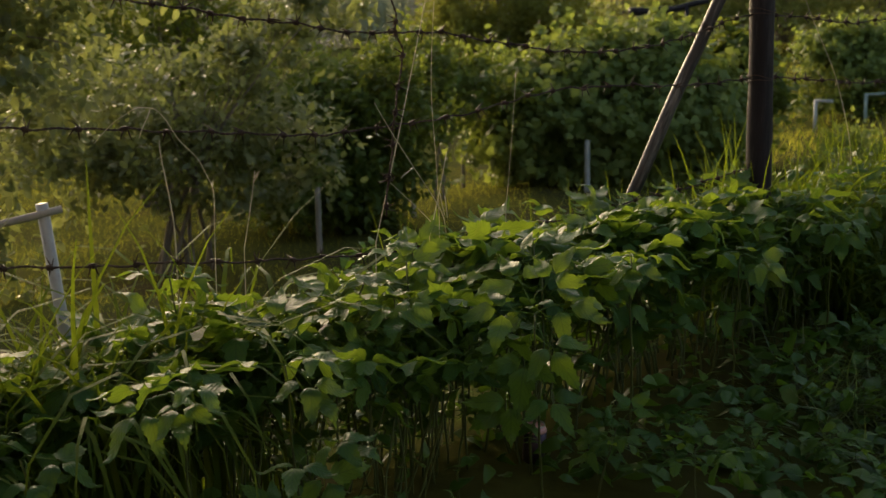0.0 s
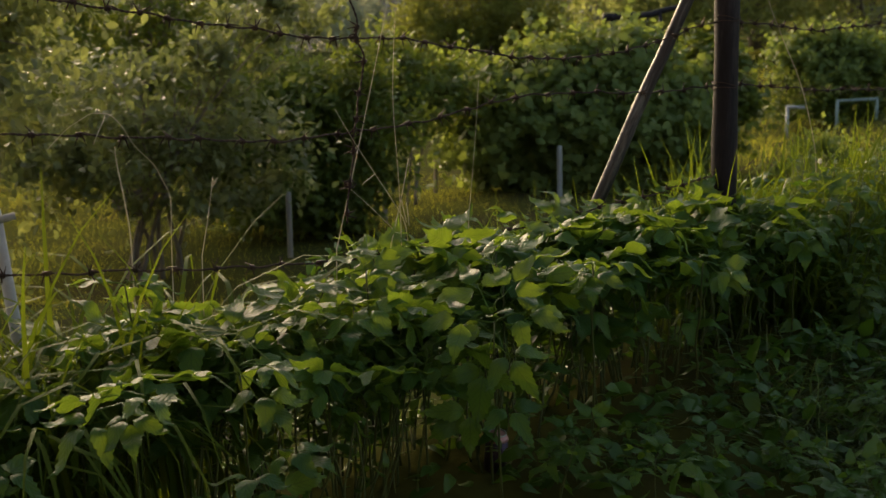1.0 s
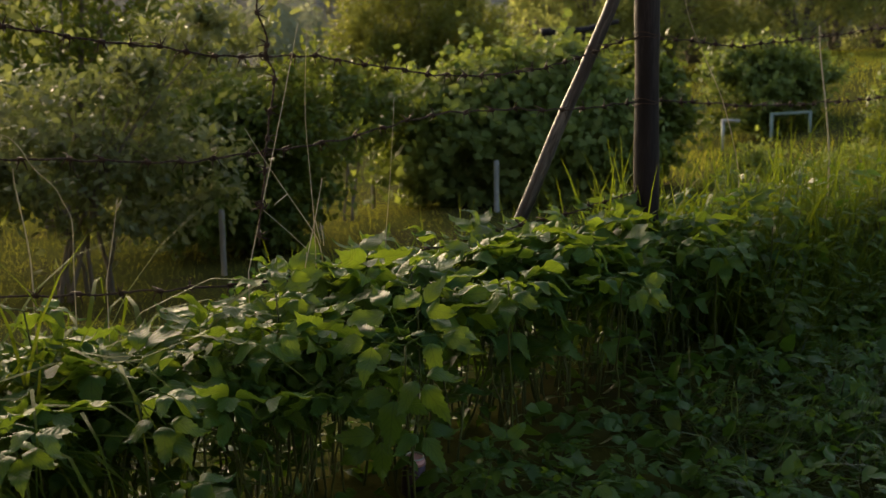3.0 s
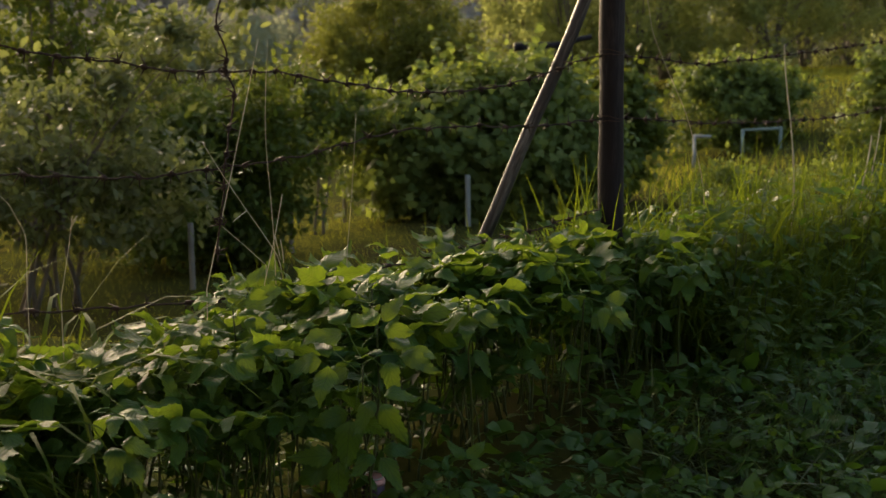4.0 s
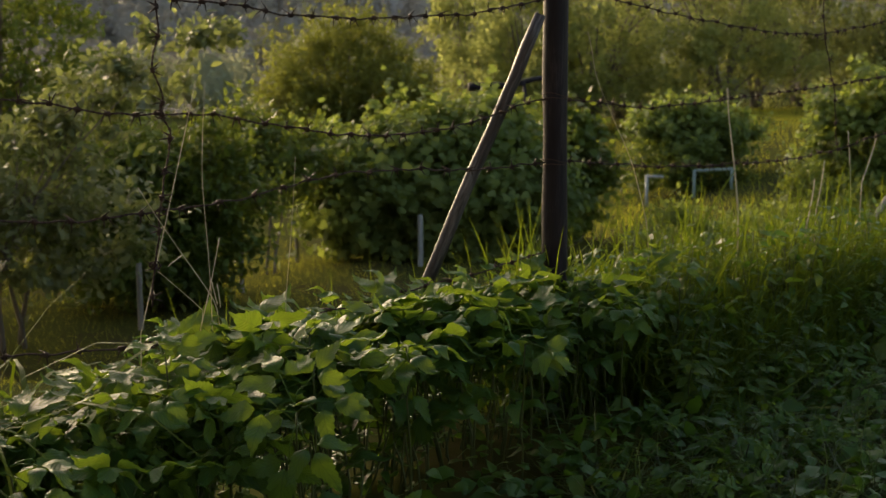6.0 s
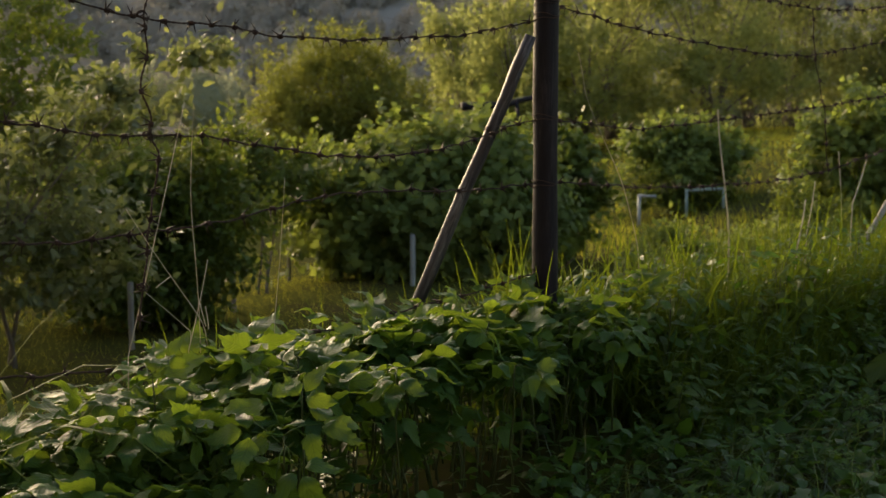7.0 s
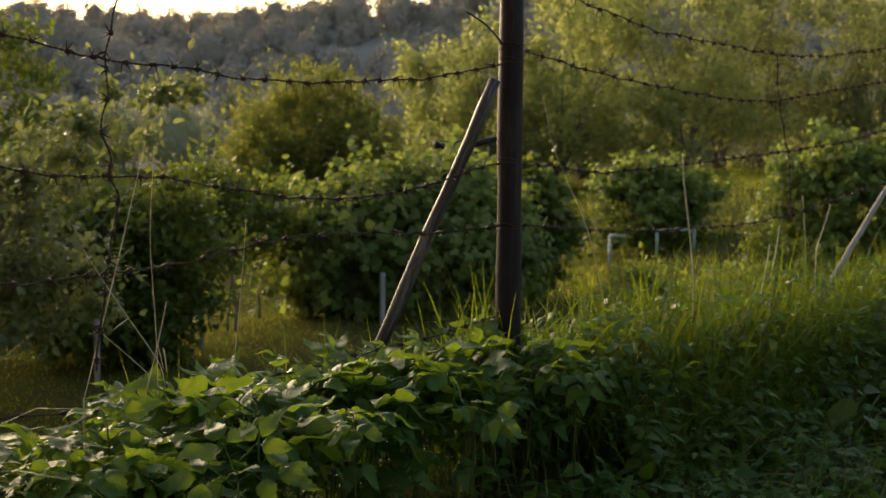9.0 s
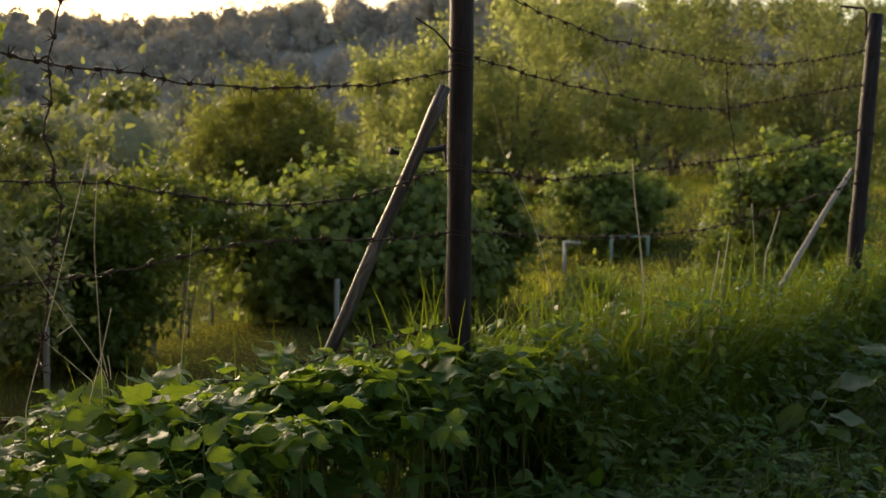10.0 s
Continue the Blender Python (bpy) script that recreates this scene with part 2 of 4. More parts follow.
# leaf templates: x across, y along, z normal
SMALL_LEAF = (np.array([(0, 0, 0), (-0.26, 0.3, 0.05), (0.26, 0.3, 0.05), (-0.22, 0.66, 0.03), (0.22, 0.66, 0.03), (0, 1, -0.10), (0, 0.45, -0.02)], float),
              np.array([(0, 6, 1), (0, 2, 6), (1, 6, 3), (6, 2, 4), (3, 6, 5), (6, 4, 5)]))
VINE_LEAF = (np.array([(0, 0, 0), (-0.38, -0.02, 0.02), (-0.55, 0.4, 0.0), (-0.25, 0.62, 0.05), (0, 1, -0.12), (0.25, 0.62, 0.05), (0.55, 0.4, 0), (0.38, -0.02, 0.02), (0, 0.4, 0.06)], float),
             np.array([(8, 0, 7), (8, 7, 6), (8, 6, 5), (8, 5, 4), (8, 4, 3), (8, 3, 2), (8, 2, 1), (8, 1, 0)]))
CLUMP = (np.array([(0, 0, 0), (-0.4, 0.5, 0.08), (0, 1, 0), (0.4, 0.5, 0.08)], float), np.array([(0, 3, 2), (0, 2, 1)]))
NARROW = (np.array([(0, 0, 0), (-0.24, 0.5, 0.05), (0, 1, -0.04), (0.24, 0.5, 0.05)], float), np.array([(0, 3, 2), (0, 2, 1)]))


def toothed_leaf(teeth=8, width=0.36, fold=0.16, droop=0.22, twist=0.0, curl=0.0, sharp=1.0):
    """An ovate leaf with a saw-toothed rim, folded on its midrib and drooping to its tip."""
    vs, uv, rows = [], [], 2 * teeth + 1
    for i in range(rows):
        t = i / (rows - 1)
        w = width * 3.3 * t ** 0.68 * (1 - t) ** 1.42
        saw = 1.0 + (0.06 if i % 2 else -0.05) * sharp + 0.09 * math.sin(13 * t + width * 40)
        z0 = -droop * t * t + curl * math.sin(2.2 * math.pi * t) * 0.08
        for c in (-1.0, -0.5, 0.0, 0.5, 1.0):
            rim = saw if abs(c) == 1 else 1.0
            y = t + (0.025 * sharp * (1 if i % 2 else 0) if abs(c) == 1 else 0.0)
            z = z0 + fold * abs(c) * w + 0.03 * math.sin(9 * t + 3 * c) * abs(c) - 0.10 * c * c * w + twist * c * w * t
            vs.append((c * w * rim, y, z))
            uv.append((0.5 + 0.5 * c * w / width, t))
    fs = []
    for i in range(rows - 1):
        for c in range(4):
            a = i * 5 + c
            fs += [(a, a + 1, a + 6), (a, a + 6, a + 5)]
    return np.array(vs), np.array(fs), np.array(uv)


def blade(segments=5, width=0.05, bend=0.5):
    """A grass blade, one long, bending towards +y as it rises along z."""
    vs, fs = [], []
    y = z = 0.0
    for i in range(segments + 1):
        t = i / segments
        if i:
            ang = bend * ((t + (i - 1) / segments) / 2) ** 1.7
            y, z = y + math.sin(ang) / segments, z + math.cos(ang) / segments
        w = width * (1 - t ** 2.2) * 0.5 + 0.0008
        vs += [(-w, y, z + 0.3 * w), (w, y, z + 0.3 * w)]
        if i:
            a = 2 * (i - 1)
            fs += [(a, a + 1, a + 3), (a, a + 3, a + 2)]
    return np.array(vs), np.array(fs)


SHORT_BLADES = [blade(2, 0.016, b) for b in (0.35, 0.8, 1.2, 1.6, 2.0)]
BLADES = [blade(7, 0.013, b) for b in (0.4, 0.9, 1.6, 2.5, 3.4)]


def yaw_frames(yaw, lean, lean_dir):
    """Upright frames turned by yaw and tipped by lean towards lean_dir (arrays)."""
    up = np.stack([np.sin(lean) * np.cos(lean_dir), np.sin(lean) * np.sin(lean_dir), np.cos(lean)], axis=1)
    side = np.stack([np.cos(yaw), np.sin(yaw), np.zeros_like(yaw)], axis=1)
    along = np.cross(up, side)
    along /= np.linalg.norm(along, axis=1, keepdims=True)
    return np.stack([np.cross(along, up), along, up], axis=2)


# ---- the lie of the land ----
FENCE = np.array([1.245, 4.752])                 # foot of the near post
ALONG = np.array([0.769, 0.639])                 # the fence's way
BEYOND = np.array([-0.639, 0.769])               # from the path over the fence


def fence_xy(s, q):
    return FENCE + s * ALONG + q * BEYOND


def smooth_step(a, b, x):
    t = np.clip((x - a) / (b - a), 0, 1)
    return t * t * (3 - 2 * t)


def ground_z(x, y):
    """Height of the ground: the verge, the bank under the fence, the garden that falls away, the meadow and the far plain."""
    x, y = np.asarray(x, float), np.asarray(y, float)
    dx, dy = x - FENCE[0], y - FENCE[1]
    s, q = dx * ALONG[0] + dy * ALONG[1], dx * BEYOND[0] + dy * BEYOND[1]
    bank = 0.02 + 0.16 * smooth_step(-1.1, -0.2, q) + 0.05 * np.clip(s, -4, 8)* smooth_step(-1.3, 0.5, q)
    drop = -1.22 * smooth_step(-1.0, 11.5, q) - 0.05 * np.clip(s, 0, 8) * smooth_step(0.6, 3.0, q)
    drop = drop - 0.38 * smooth_step(-0.6, 0.6, s) * (smooth_step(0.5, 2.6, q) - smooth_step(5, 9, q))
    rise = 1.4 * smooth_step(3.0, 10.0, x - 0.12 * y) * smooth_step(17, 30, y)
    rise = rise + (20.0 + 4.0 * smooth_step(-6, 30, x)) * smooth_step(170, 236, y)
    lump = 0.03 * np.sin(1.7 * x + 0.6 * y) * np.sin(1.1 * y - 0.4 * x)
    return bank + drop + rise + lump


# ---- ground, water ----
def build_ground():
    def spread(a, b, n, fine, mid):
        u = np.linspace(-1, 1, n)
        v = np.sinh(u * fine) / np.sinh(fine)
        return np.where(v < 0, mid + v * (mid - a), mid + v * (b - mid))
    xs, ys = spread(-1500, 1500, 170, 8.5, 1.0), spread(-1500, 2500, 190, 8.5, 6.0)
    X, Y = np.meshgrid(xs, ys)
    v = np.stack([X, Y, ground_z(X, Y)], axis=2).reshape(-1, 3)
    i, j = np.meshgrid(np.arange(len(ys) - 1), np.arange(len(xs) - 1), indexing="ij")
    a = i * len(xs) + j
    f = np.stack([a, a + 1, a + 1 + len(xs), a + len(xs)], axis=2).reshape(-1, 4)
    tagged(new("ground", raw_mesh("ground", v, f, SOIL, smooth=True)), "earthy grass-grown ground of a verge and sloping garden", "ground", kind="structure")


build_ground()


# ---- grass and low growth (uncounted stuff) ----
def grass_patch(name, label, xy, height, mat, kind="stuff", bend=(0, 5), lean=0.25, category="grass", wide=1.0, blades=None, lay=0.0):
    blades = blades or BLADES
    n = len(xy)
    z = ground_z(xy[:, 0], xy[:, 1])
    T = np.concatenate([xy, z[:, None] - 0.01], axis=1)
    pick = rng.integers(bend[0], bend[1], n)
    parts = []
    for k in range(bend[0], bend[1]):
        g = pick == k
        m = int(g.sum())
        if m:
            tpl = (blades[k][0] * np.array([wide, 1, 1]), blades[k][1])
            R = yaw_frames(rng.uniform(0, 6.28, m), lay + np.abs(rng.normal(0, lean, m)), rng.uniform(0, 6.28, m))
            parts.append(scatter(tpl, R, T[g], height[g]))
    v, f = join(parts)
    return tagged(new(name, raw_mesh(name, v, f, mat)), label, category, kind=kind)


def strip(n, s0, s1, q0, q1, clump=0.0):
    """Places along the fence between two offsets, gathered in tufts if asked."""
    s, q = rng.uniform(s0, s1, n), rng.uniform(q0, q1, n)
    if clump:
        tufts = max(4, n // 14)
        ts, tq = rng.uniform(s0, s1, tufts), rng.uniform(q0, q1, tufts)
        k = rng.integers(0, tufts, n)
        s, q = ts[k] + rng.normal(0, clump, n), tq[k] + rng.normal(0, clump, n)
    return FENCE + s[:, None] * ALONG + q[:, None] * BEYOND


def lognormal(n, mid, spread=0.3):
    return mid * np.exp(np.clip(rng.normal(0, spread, n), -2 * spread, 1.5 * spread))


# garden lawn, thinning with distance
def garden_lawn():
    n = 105000
    d = 1.0 + 15 * rng.random(n) ** 1.3
    s = rng.uniform(-6, 9, n)
    xy = FENCE + s[:, None] * ALONG + d[:, None] * BEYOND
    grass_patch("garden_grass", "short yellow-green grass of the garden between the bushes", xy, lognormal(n, 0.036, 0.35) * (0.7 + 0.06 * d), LAWN, bend=(0, 4), lean=0.5, wide=3.4, blades=SHORT_BLADES)


garden_lawn()


def meadow():
    n = 42000
    xy = np.stack([rng.uniform(4, 26, n), rng.uniform(18, 46, n)], axis=1)
    grass_patch("meadow_grass", "sunlit pale green meadow grass on the far rise", xy, lognormal(n, 0.12, 0.3), LAWN, bend=(0, 4), wide=5.0, blades=SHORT_BLADES)


meadow()


# ---- trees and shrubs ----
def leaf_cloud(centres, radii, sprigs, leaves, size, template, shell=0.55, droop=0.25, up=0.45, face=0.4):
    """Leaves in sprigs over the lobes of a crown; the lobes' skins are uneven."""
    centres, radii = np.asarray(centres, float), np.asarray(radii, float)
    w = (radii[:, 0] * radii[:, 1] + radii[:, 1] * radii[:, 2] + radii[:, 0] * radii[:, 2])
    tufts = max(6, sprigs // 11)
    k = rng.choice(len(centres), tufts, p=w / w.sum())
    d = rng.normal(0, 1, (tufts, 3))
    d /= np.linalg.norm(d, axis=1, keepdims=True)
    bump_ = 1 + 0.20 * np.sin(5 * d[:, 0] + 3 * k) * np.sin(4 * d[:, 2] + k) + rng.normal(0, 0.10, tufts)
    r = (shell + (1.02 - shell) * rng.random(tufts) ** 0.6) * bump_
    heart = centres[k] + d * radii[k] * r[:, None]
    t = rng.integers(0, tufts, sprigs)
    P = heart[t] + rng.normal(0, 1, (sprigs, 3)) * radii[k[t]] * 0.15
    grow = d[t] + np.array([0, 0, up]) + rng.normal(0, 0.45, (sprigs, 3))
    grow /= np.linalg.norm(grow, axis=1, keepdims=True)
    n = sprigs * leaves
    a = np.repeat(np.arange(sprigs), leaves)
    step = np.tile(np.arange(leaves), sprigs) / leaves
    length = size * np.where(rng.random(sprigs) < 0.12, 5.5, 2.4)[a]
    T = P[a] + grow[a] * (step * length)[:, None] + rng.normal(0, size * 0.25, (n, 3))
    out = rng.normal(0, 1, (n, 3)) + 0.7 * grow[a] + np.array([0, 0, -droop])
    R = frames_from(out, np.array([0, 0, 1.0]) + face * d[t][a] + rng.normal(0, 0.45, (n, 3)))
    return scatter(template, R, T, size * rng.uniform(0.6, 1.25, n))


def limbs(base, targets, r0, kink=0.10, spread=0.1):
    """For each target a limb that rises from the base and forks into twigs; a list of tubes a limb."""
    out = []
    for t in targets:
        t = np.asarray(t, float)
        fork = np.array(base) + np.array([rng.normal(0, spread), rng.normal(0, spread), 0.0])
        n = 9
        u = np.linspace(0, 1, n)[:, None]
        mid = fork + (t - fork) * np.array([0.25, 0.25, 0.55])
        p = (1 - u) ** 2 * fork + 2 * u * (1 - u) * mid + u ** 2 * t
        p[1:] += np.cumsum(rng.normal(0, kink * 0.1, (n - 1, 3)), axis=0)
        limb = [(p, r0 * (1 - 0.85 * u[:, 0]))]
        for _ in range(4):
            i = rng.integers(3, n - 1)
            e = p[i] + (t - fork) * 0.25 + rng.normal(0, 0.22 * np.linalg.norm(t - fork), 3) * np.array([1, 1, 0.6])
            q = curve_points(p[i], e, 6, -0.03, 0.012)
            limb.append((q, r0 * 0.35 * (1 - u[i, 0] * 0.6) * np.linspace(1, 0.25, 6)))
        out.append(limb)
    return out


def tree(name, label, category, x, y, lobes, sprigs, leaves, size, template, mat, trunk_r=0.05, stems=5, shell=0.55, group="", droop=0.25, up=0.45, reach=0.75, crown="crown", spread=0.12, face=0.5):
    """A tree or shrub on the ground at (x, y); lobes: (dx, dy, height above ground, rx, ry, rz)."""
    z = float(ground_z(x, y))
    top = empty(name, pose(x, y, z), label, category, group)
    C = np.array([l[:3] for l in lobes], float)
    Rr = np.array([l[3:] for l in lobes], float)
    targets = []
    for i in range(stems):
        c, r = C[i % len(C)], Rr[i % len(C)]
        targets.append(c + r * reach * np.array([rng.uniform(-0.7, 0.7), rng.uniform(-0.7, 0.7), rng.uniform(0.1, 0.9)]))
    for i, limb in enumerate(limbs((0, 0, -0.1), targets, trunk_r, 0.16, spread)):
        part_of("limb" if i else "trunk", tube_mesh("limb", limb, BARK), top)
    v, f = leaf_cloud(C, Rr, sprigs, leaves, size, template, shell, droop, up, face)
    keep = v.reshape(-1, len(template[0]), 3)[:, 0, 2] > 0.06
    v = v.reshape(-1, len(template[0]), 3)[keep].reshape(-1, 3)
    f = f[: int(keep.sum()) * len(template[1])]
    part_of(crown, raw_mesh(crown, v, f, mat), top)
    return top


def build_trees():
    # young fruit tree with large leaves, close behind the fence
    tree("fruit_tree", "broad-leaved young fruit tree with bright yellow-green leaves", "tree", -3.5, 8.9,
         [(0, 0, 1.9, 1.1, 0.9, 1.0), (0.55, -0.2, 1.3, 0.6, 0.6, 0.9), (-0.7, 0.1, 1.6, 0.9, 0.8, 1.0), (0.3, 0.3, 2.5, 0.9, 0.8, 0.6)],
         1250, 8, 0.105, SMALL_LEAF, LEAF_APPLE, 0.06, 5, 0.3, droop=0.5)
    # spreading apple tree
    tree("apple_tree", "spreading old apple tree with crooked grey limbs and glossy leaves", "tree", -2.35, 11.2,
         [(0.1, 0, 1.35, 1.05, 0.9, 0.60), (0.95, 0, 1.25, 0.7, 0.7, 0.50), (-0.8, 0, 1.45, 0.9, 0.8, 0.70), (0.95, 0.1, 2.05, 0.32, 0.4, 0.22), (0.6, 0.1, 1.75, 0.3, 0.4, 0.3), (0.4, -0.2, 0.98, 0.85, 0.7, 0.32), (-0.6, -0.2, 0.98, 0.75, 0.7, 0.32), (1.15, 0, 2.02, 0.30, 0.3, 0.20), (1.35, 0, 2.32, 0.22, 0.25, 0.16), (1.58, 0, 2.58, 0.20, 0.2, 0.12), (1.85, 0, 2.68, 0.20, 0.2, 0.09), (2.10, 0, 2.66, 0.15, 0.2, 0.07), (1.80, 0.1, 2.40, 0.22, 0.2, 0.11), (1.55, 0.05, 2.22, 0.2, 0.2, 0.12), (1.85, 0, 2.20, 0.12, 0.15, 0.06)],
         1550, 6, 0.100, SMALL_LEAF, LEAF_APPLE, 0.024, 9, 0.15, spread=0.16, reach=1.0)
    # dark thicket of currant or plum
    tree("plum_thicket", "dense dark green plum thicket on several thin pale stems", "bush", -0.95, 13.3,
         [(-0.15, 0, 1.05, 0.80, 0.8, 0.65), (0.42, 0.1, 1.25, 0.62, 0.6, 0.42), (-0.65, 0, 0.95, 0.7, 0.7, 0.6), (-0.25, 0, 0.42, 0.75, 0.7, 0.45), (0.28, 0.1, 0.45, 0.48, 0.5, 0.45)],
         2900, 8, 0.100, SMALL_LEAF, LEAF_DARK, 0.024, 6, 0.40, spread=0.22)
    tree("shrub", "leafy dark green garden shrub beside the grass path", "bush", 0.1, 15.6,
         [(0, 0, 1.42, 0.7, 0.6, 0.42), (-0.5, 0, 1.35, 0.6, 0.5, 0.42)], 1000, 8, 0.11, SMALL_LEAF, LEAF_DARK, 0.018, 3, 0.5, spread=0.05)
    # vine-grown arbour
    tree("grape_arbour", "broad mound of grapevine with layered fresh green leaves", "bush", 2.25, 16.9,
         [(0, 0, 0.95, 1.35, 0.9, 0.85), (-0.95, -0.1, 0.85, 0.75, 0.7, 0.68), (0.9, 0, 1.05, 0.8, 0.8, 0.85), (0.25, 0, 1.38, 0.8, 0.6, 0.36), (0.8, 0.1, 1.70, 0.4, 0.4, 0.26), (1.3, 0, 0.7, 0.5, 0.6, 0.6), (0.6, -0.2, 0.42, 0.9, 0.7, 0.45), (-0.5, -0.1, 0.42, 0.7, 0.6, 0.42)],
         5200, 7, 0.108, VINE_LEAF, LEAF_VINE, 0.035, 6, 0.70, droop=0.9, face=1.8)
    tree("shrub", "dark leafy shrub behind the fence post", "bush", 4.35, 18.0,
         [(0, 0, 0.9, 0.6, 0.6, 0.7), (0.15, 0, 1.3, 0.4, 0.4, 0.4)], 800, 7, 0.11, VINE_LEAF, LEAF_DARK, 0.03, 5, 0.5)
    tree("currant_bush", "bright green currant bush growing through a pipe frame", "bush", 8.6, 25.0,
         [(0, 0, 0.85, 1.0, 0.9, 0.75), (-0.5, 0, 1.2, 0.6, 0.6, 0.45), (0.8, 0, 1.0, 0.6, 0.6, 0.55)], 1500, 7, 0.095, VINE_LEAF, LEAF_VINE, 0.03, 5, 0.5, face=1.0)
    tree("currant_bush", "bright green bush beside the meadow", "bush", 10.0, 19.6,
         [(0, 0, 1.2, 0.95, 0.8, 0.9), (0.3, 0, 1.8, 0.55, 0.5, 0.4), (-0.5, 0, 0.9, 0.6, 0.6, 0.6)], 1300, 7, 0.11, VINE_LEAF, LEAF_VINE, 0.03, 5, 0.5, face=1.0)
    tree("shrub", "low dark shrub behind the pipe frame", "bush", 8.4, 24.3, [(0, 0, 0.45, 1.0, 0.5, 0.5), (-0.7, 0, 0.3, 0.5, 0.4, 0.35)], 600, 7, 0.10, SMALL_LEAF, LEAF_DARK, 0.02, 4, 0.4)
    tree("shrub", "low leafy shrub in the garden grass", "bush", 5.7, 17.0, [(0, 0, 0.20, 0.6, 0.5, 0.22)], 300, 7, 0.09, SMALL_LEAF, LEAF_VINE, 0.02, 4, 0.4)
    tree("shrub", "low leafy shrub in the garden grass", "bush", 7.6, 17.6, [(0, 0, 0.18, 0.75, 0.5, 0.22), (0.6, 0, 0.15, 0.5, 0.4, 0.18)], 400, 7, 0.09, SMALL_LEAF, LEAF_VINE, 0.02, 4, 0.4)
    tree("shrub", "low dark shrub beside the meadow", "bush", 8.2, 18.2, [(0, 0, 0.4, 0.6, 0.5, 0.45)], 380, 7, 0.09, SMALL_LEAF, LEAF_DARK, 0.02, 4, 0.4)
    tree("fruit_tree", "dark round-crowned fruit tree behind the apple tree", "tree", -3.4, 16.4,
         [(0, 0, 2.6, 1.35, 1.2, 1.3), (0.7, 0, 2.2, 0.9, 0.9, 1.0), (-1.1, 0, 2.4, 1.1, 1.0, 1.2), (0.2, 0, 3.4, 0.9, 0.8, 0.6)],
         2000, 8, 0.10, SMALL_LEAF, LEAF_DARK, 0.07, 6, 0.45)
    # round bush on the plain
    tree("round_willow_bush", "large rounded olive-green willow bush standing alone", "bush", 2.3, 41.0,
         [(0, 0, 2.5, 2.4, 2.0, 1.8), (-1.4, 0, 1.9, 1.35, 1.2, 1.4), (1.6, 0, 2.2, 1.6, 1.4, 1.5), (0.1, 0, 3.85, 1.3, 1.2, 0.9), (-0.6, -0.6, 1.2, 2.0, 1.2, 1.2), (2.0, 0, 1.3, 1.3, 1.2, 1.2)],
         4200, 9, 0.16, NARROW, LEAF_BUSH, 0.10, 8, 0.45)
    # tall airy willows
    for x, y, h, w in ((7.8, 50, 6.2, 1.8), (9.4, 46, 6.9, 2.0), (11.4, 44, 7.4, 2.3), (13.4, 48, 8.4, 2.4), (15.6, 43, 8.6, 2.6), (18.6, 47, 8.4, 2.6), (21.5, 50, 8.6, 2.8), (24.6, 46, 8.0, 2.8), (27.5, 52, 9.0, 3.0), (31.0, 48, 8.4, 3.0), (35.0, 54, 9.0, 3.2)):
        lob = [(0, 0, h * 0.56, w * 0.62, w * 0.6, h * 0.40)]
        for _ in range(10):
            a = rng.uniform(0, 6.28)
            lob.append((w * 0.75 * math.cos(a), w * 0.75 * math.sin(a), h * rng.uniform(0.22, 0.86), w * 0.40, w * 0.40, h * 0.17))
        for a in (3.6, 4.4, 5.2, 5.9):
            lob.append((w * 0.8 * math.cos(a), w * 0.6 * math.sin(a), h * rng.uniform(0.12, 0.24), w * 0.45, w * 0.4, h * 0.15))
        tree("willow_tree", "tall airy pale green willow with thin upright limbs", "tree", x, y, lob, 1700, 6, 0.22, NARROW, LEAF_WILLOW_DARKER if x > 17 else LEAF_WILLOW, 0.07, 14, 0.1, "willows on the plain", up=0.9, reach=1.0)


build_trees()


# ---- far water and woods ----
# air haze is put into the hillside's leaf colours, far paler than leaves
FAR_WOOD_HAZED = leaf_material("far_woods", (0.36, 0.330, 0.310), (0.39, 0.356, 0.330), (0.43, 0.392, 0.350), 0.22, 0.9, thru=(0.46, 0.41, 0.36), spec=0.0)
# the bushes by the water carry a thinner, greener haze in their colour
MID_WOOD_HAZED = leaf_material("waterside_woods", (0.235, 0.255, 0.190), (0.280, 0.300, 0.225), (0.330, 0.345, 0.260), 0.36, 0.9, thru=(0.42, 0.44, 0.32), spec=0.0)


def ball(rings=9, segs=12):
    t, a = np.meshgrid(np.linspace(0, np.pi, rings), np.linspace(0, 2 * np.pi, segs, endpoint=False), indexing="ij")
    v = np.stack([np.sin(t) * np.cos(a), np.sin(t) * np.sin(a), np.cos(t)], axis=2).reshape(-1, 3)
    f = [(i * segs + j, (i + 1) * segs + j, (i + 1) * segs + (j + 1) % segs) for i in range(rings - 1) for j in range(segs)]
    f += [(i * segs + j, (i + 1) * segs + (j + 1) % segs, i * segs + (j + 1) % segs) for i in range(rings - 1) for j in range(segs)]
    return v, np.array(f)


BALL = ball()


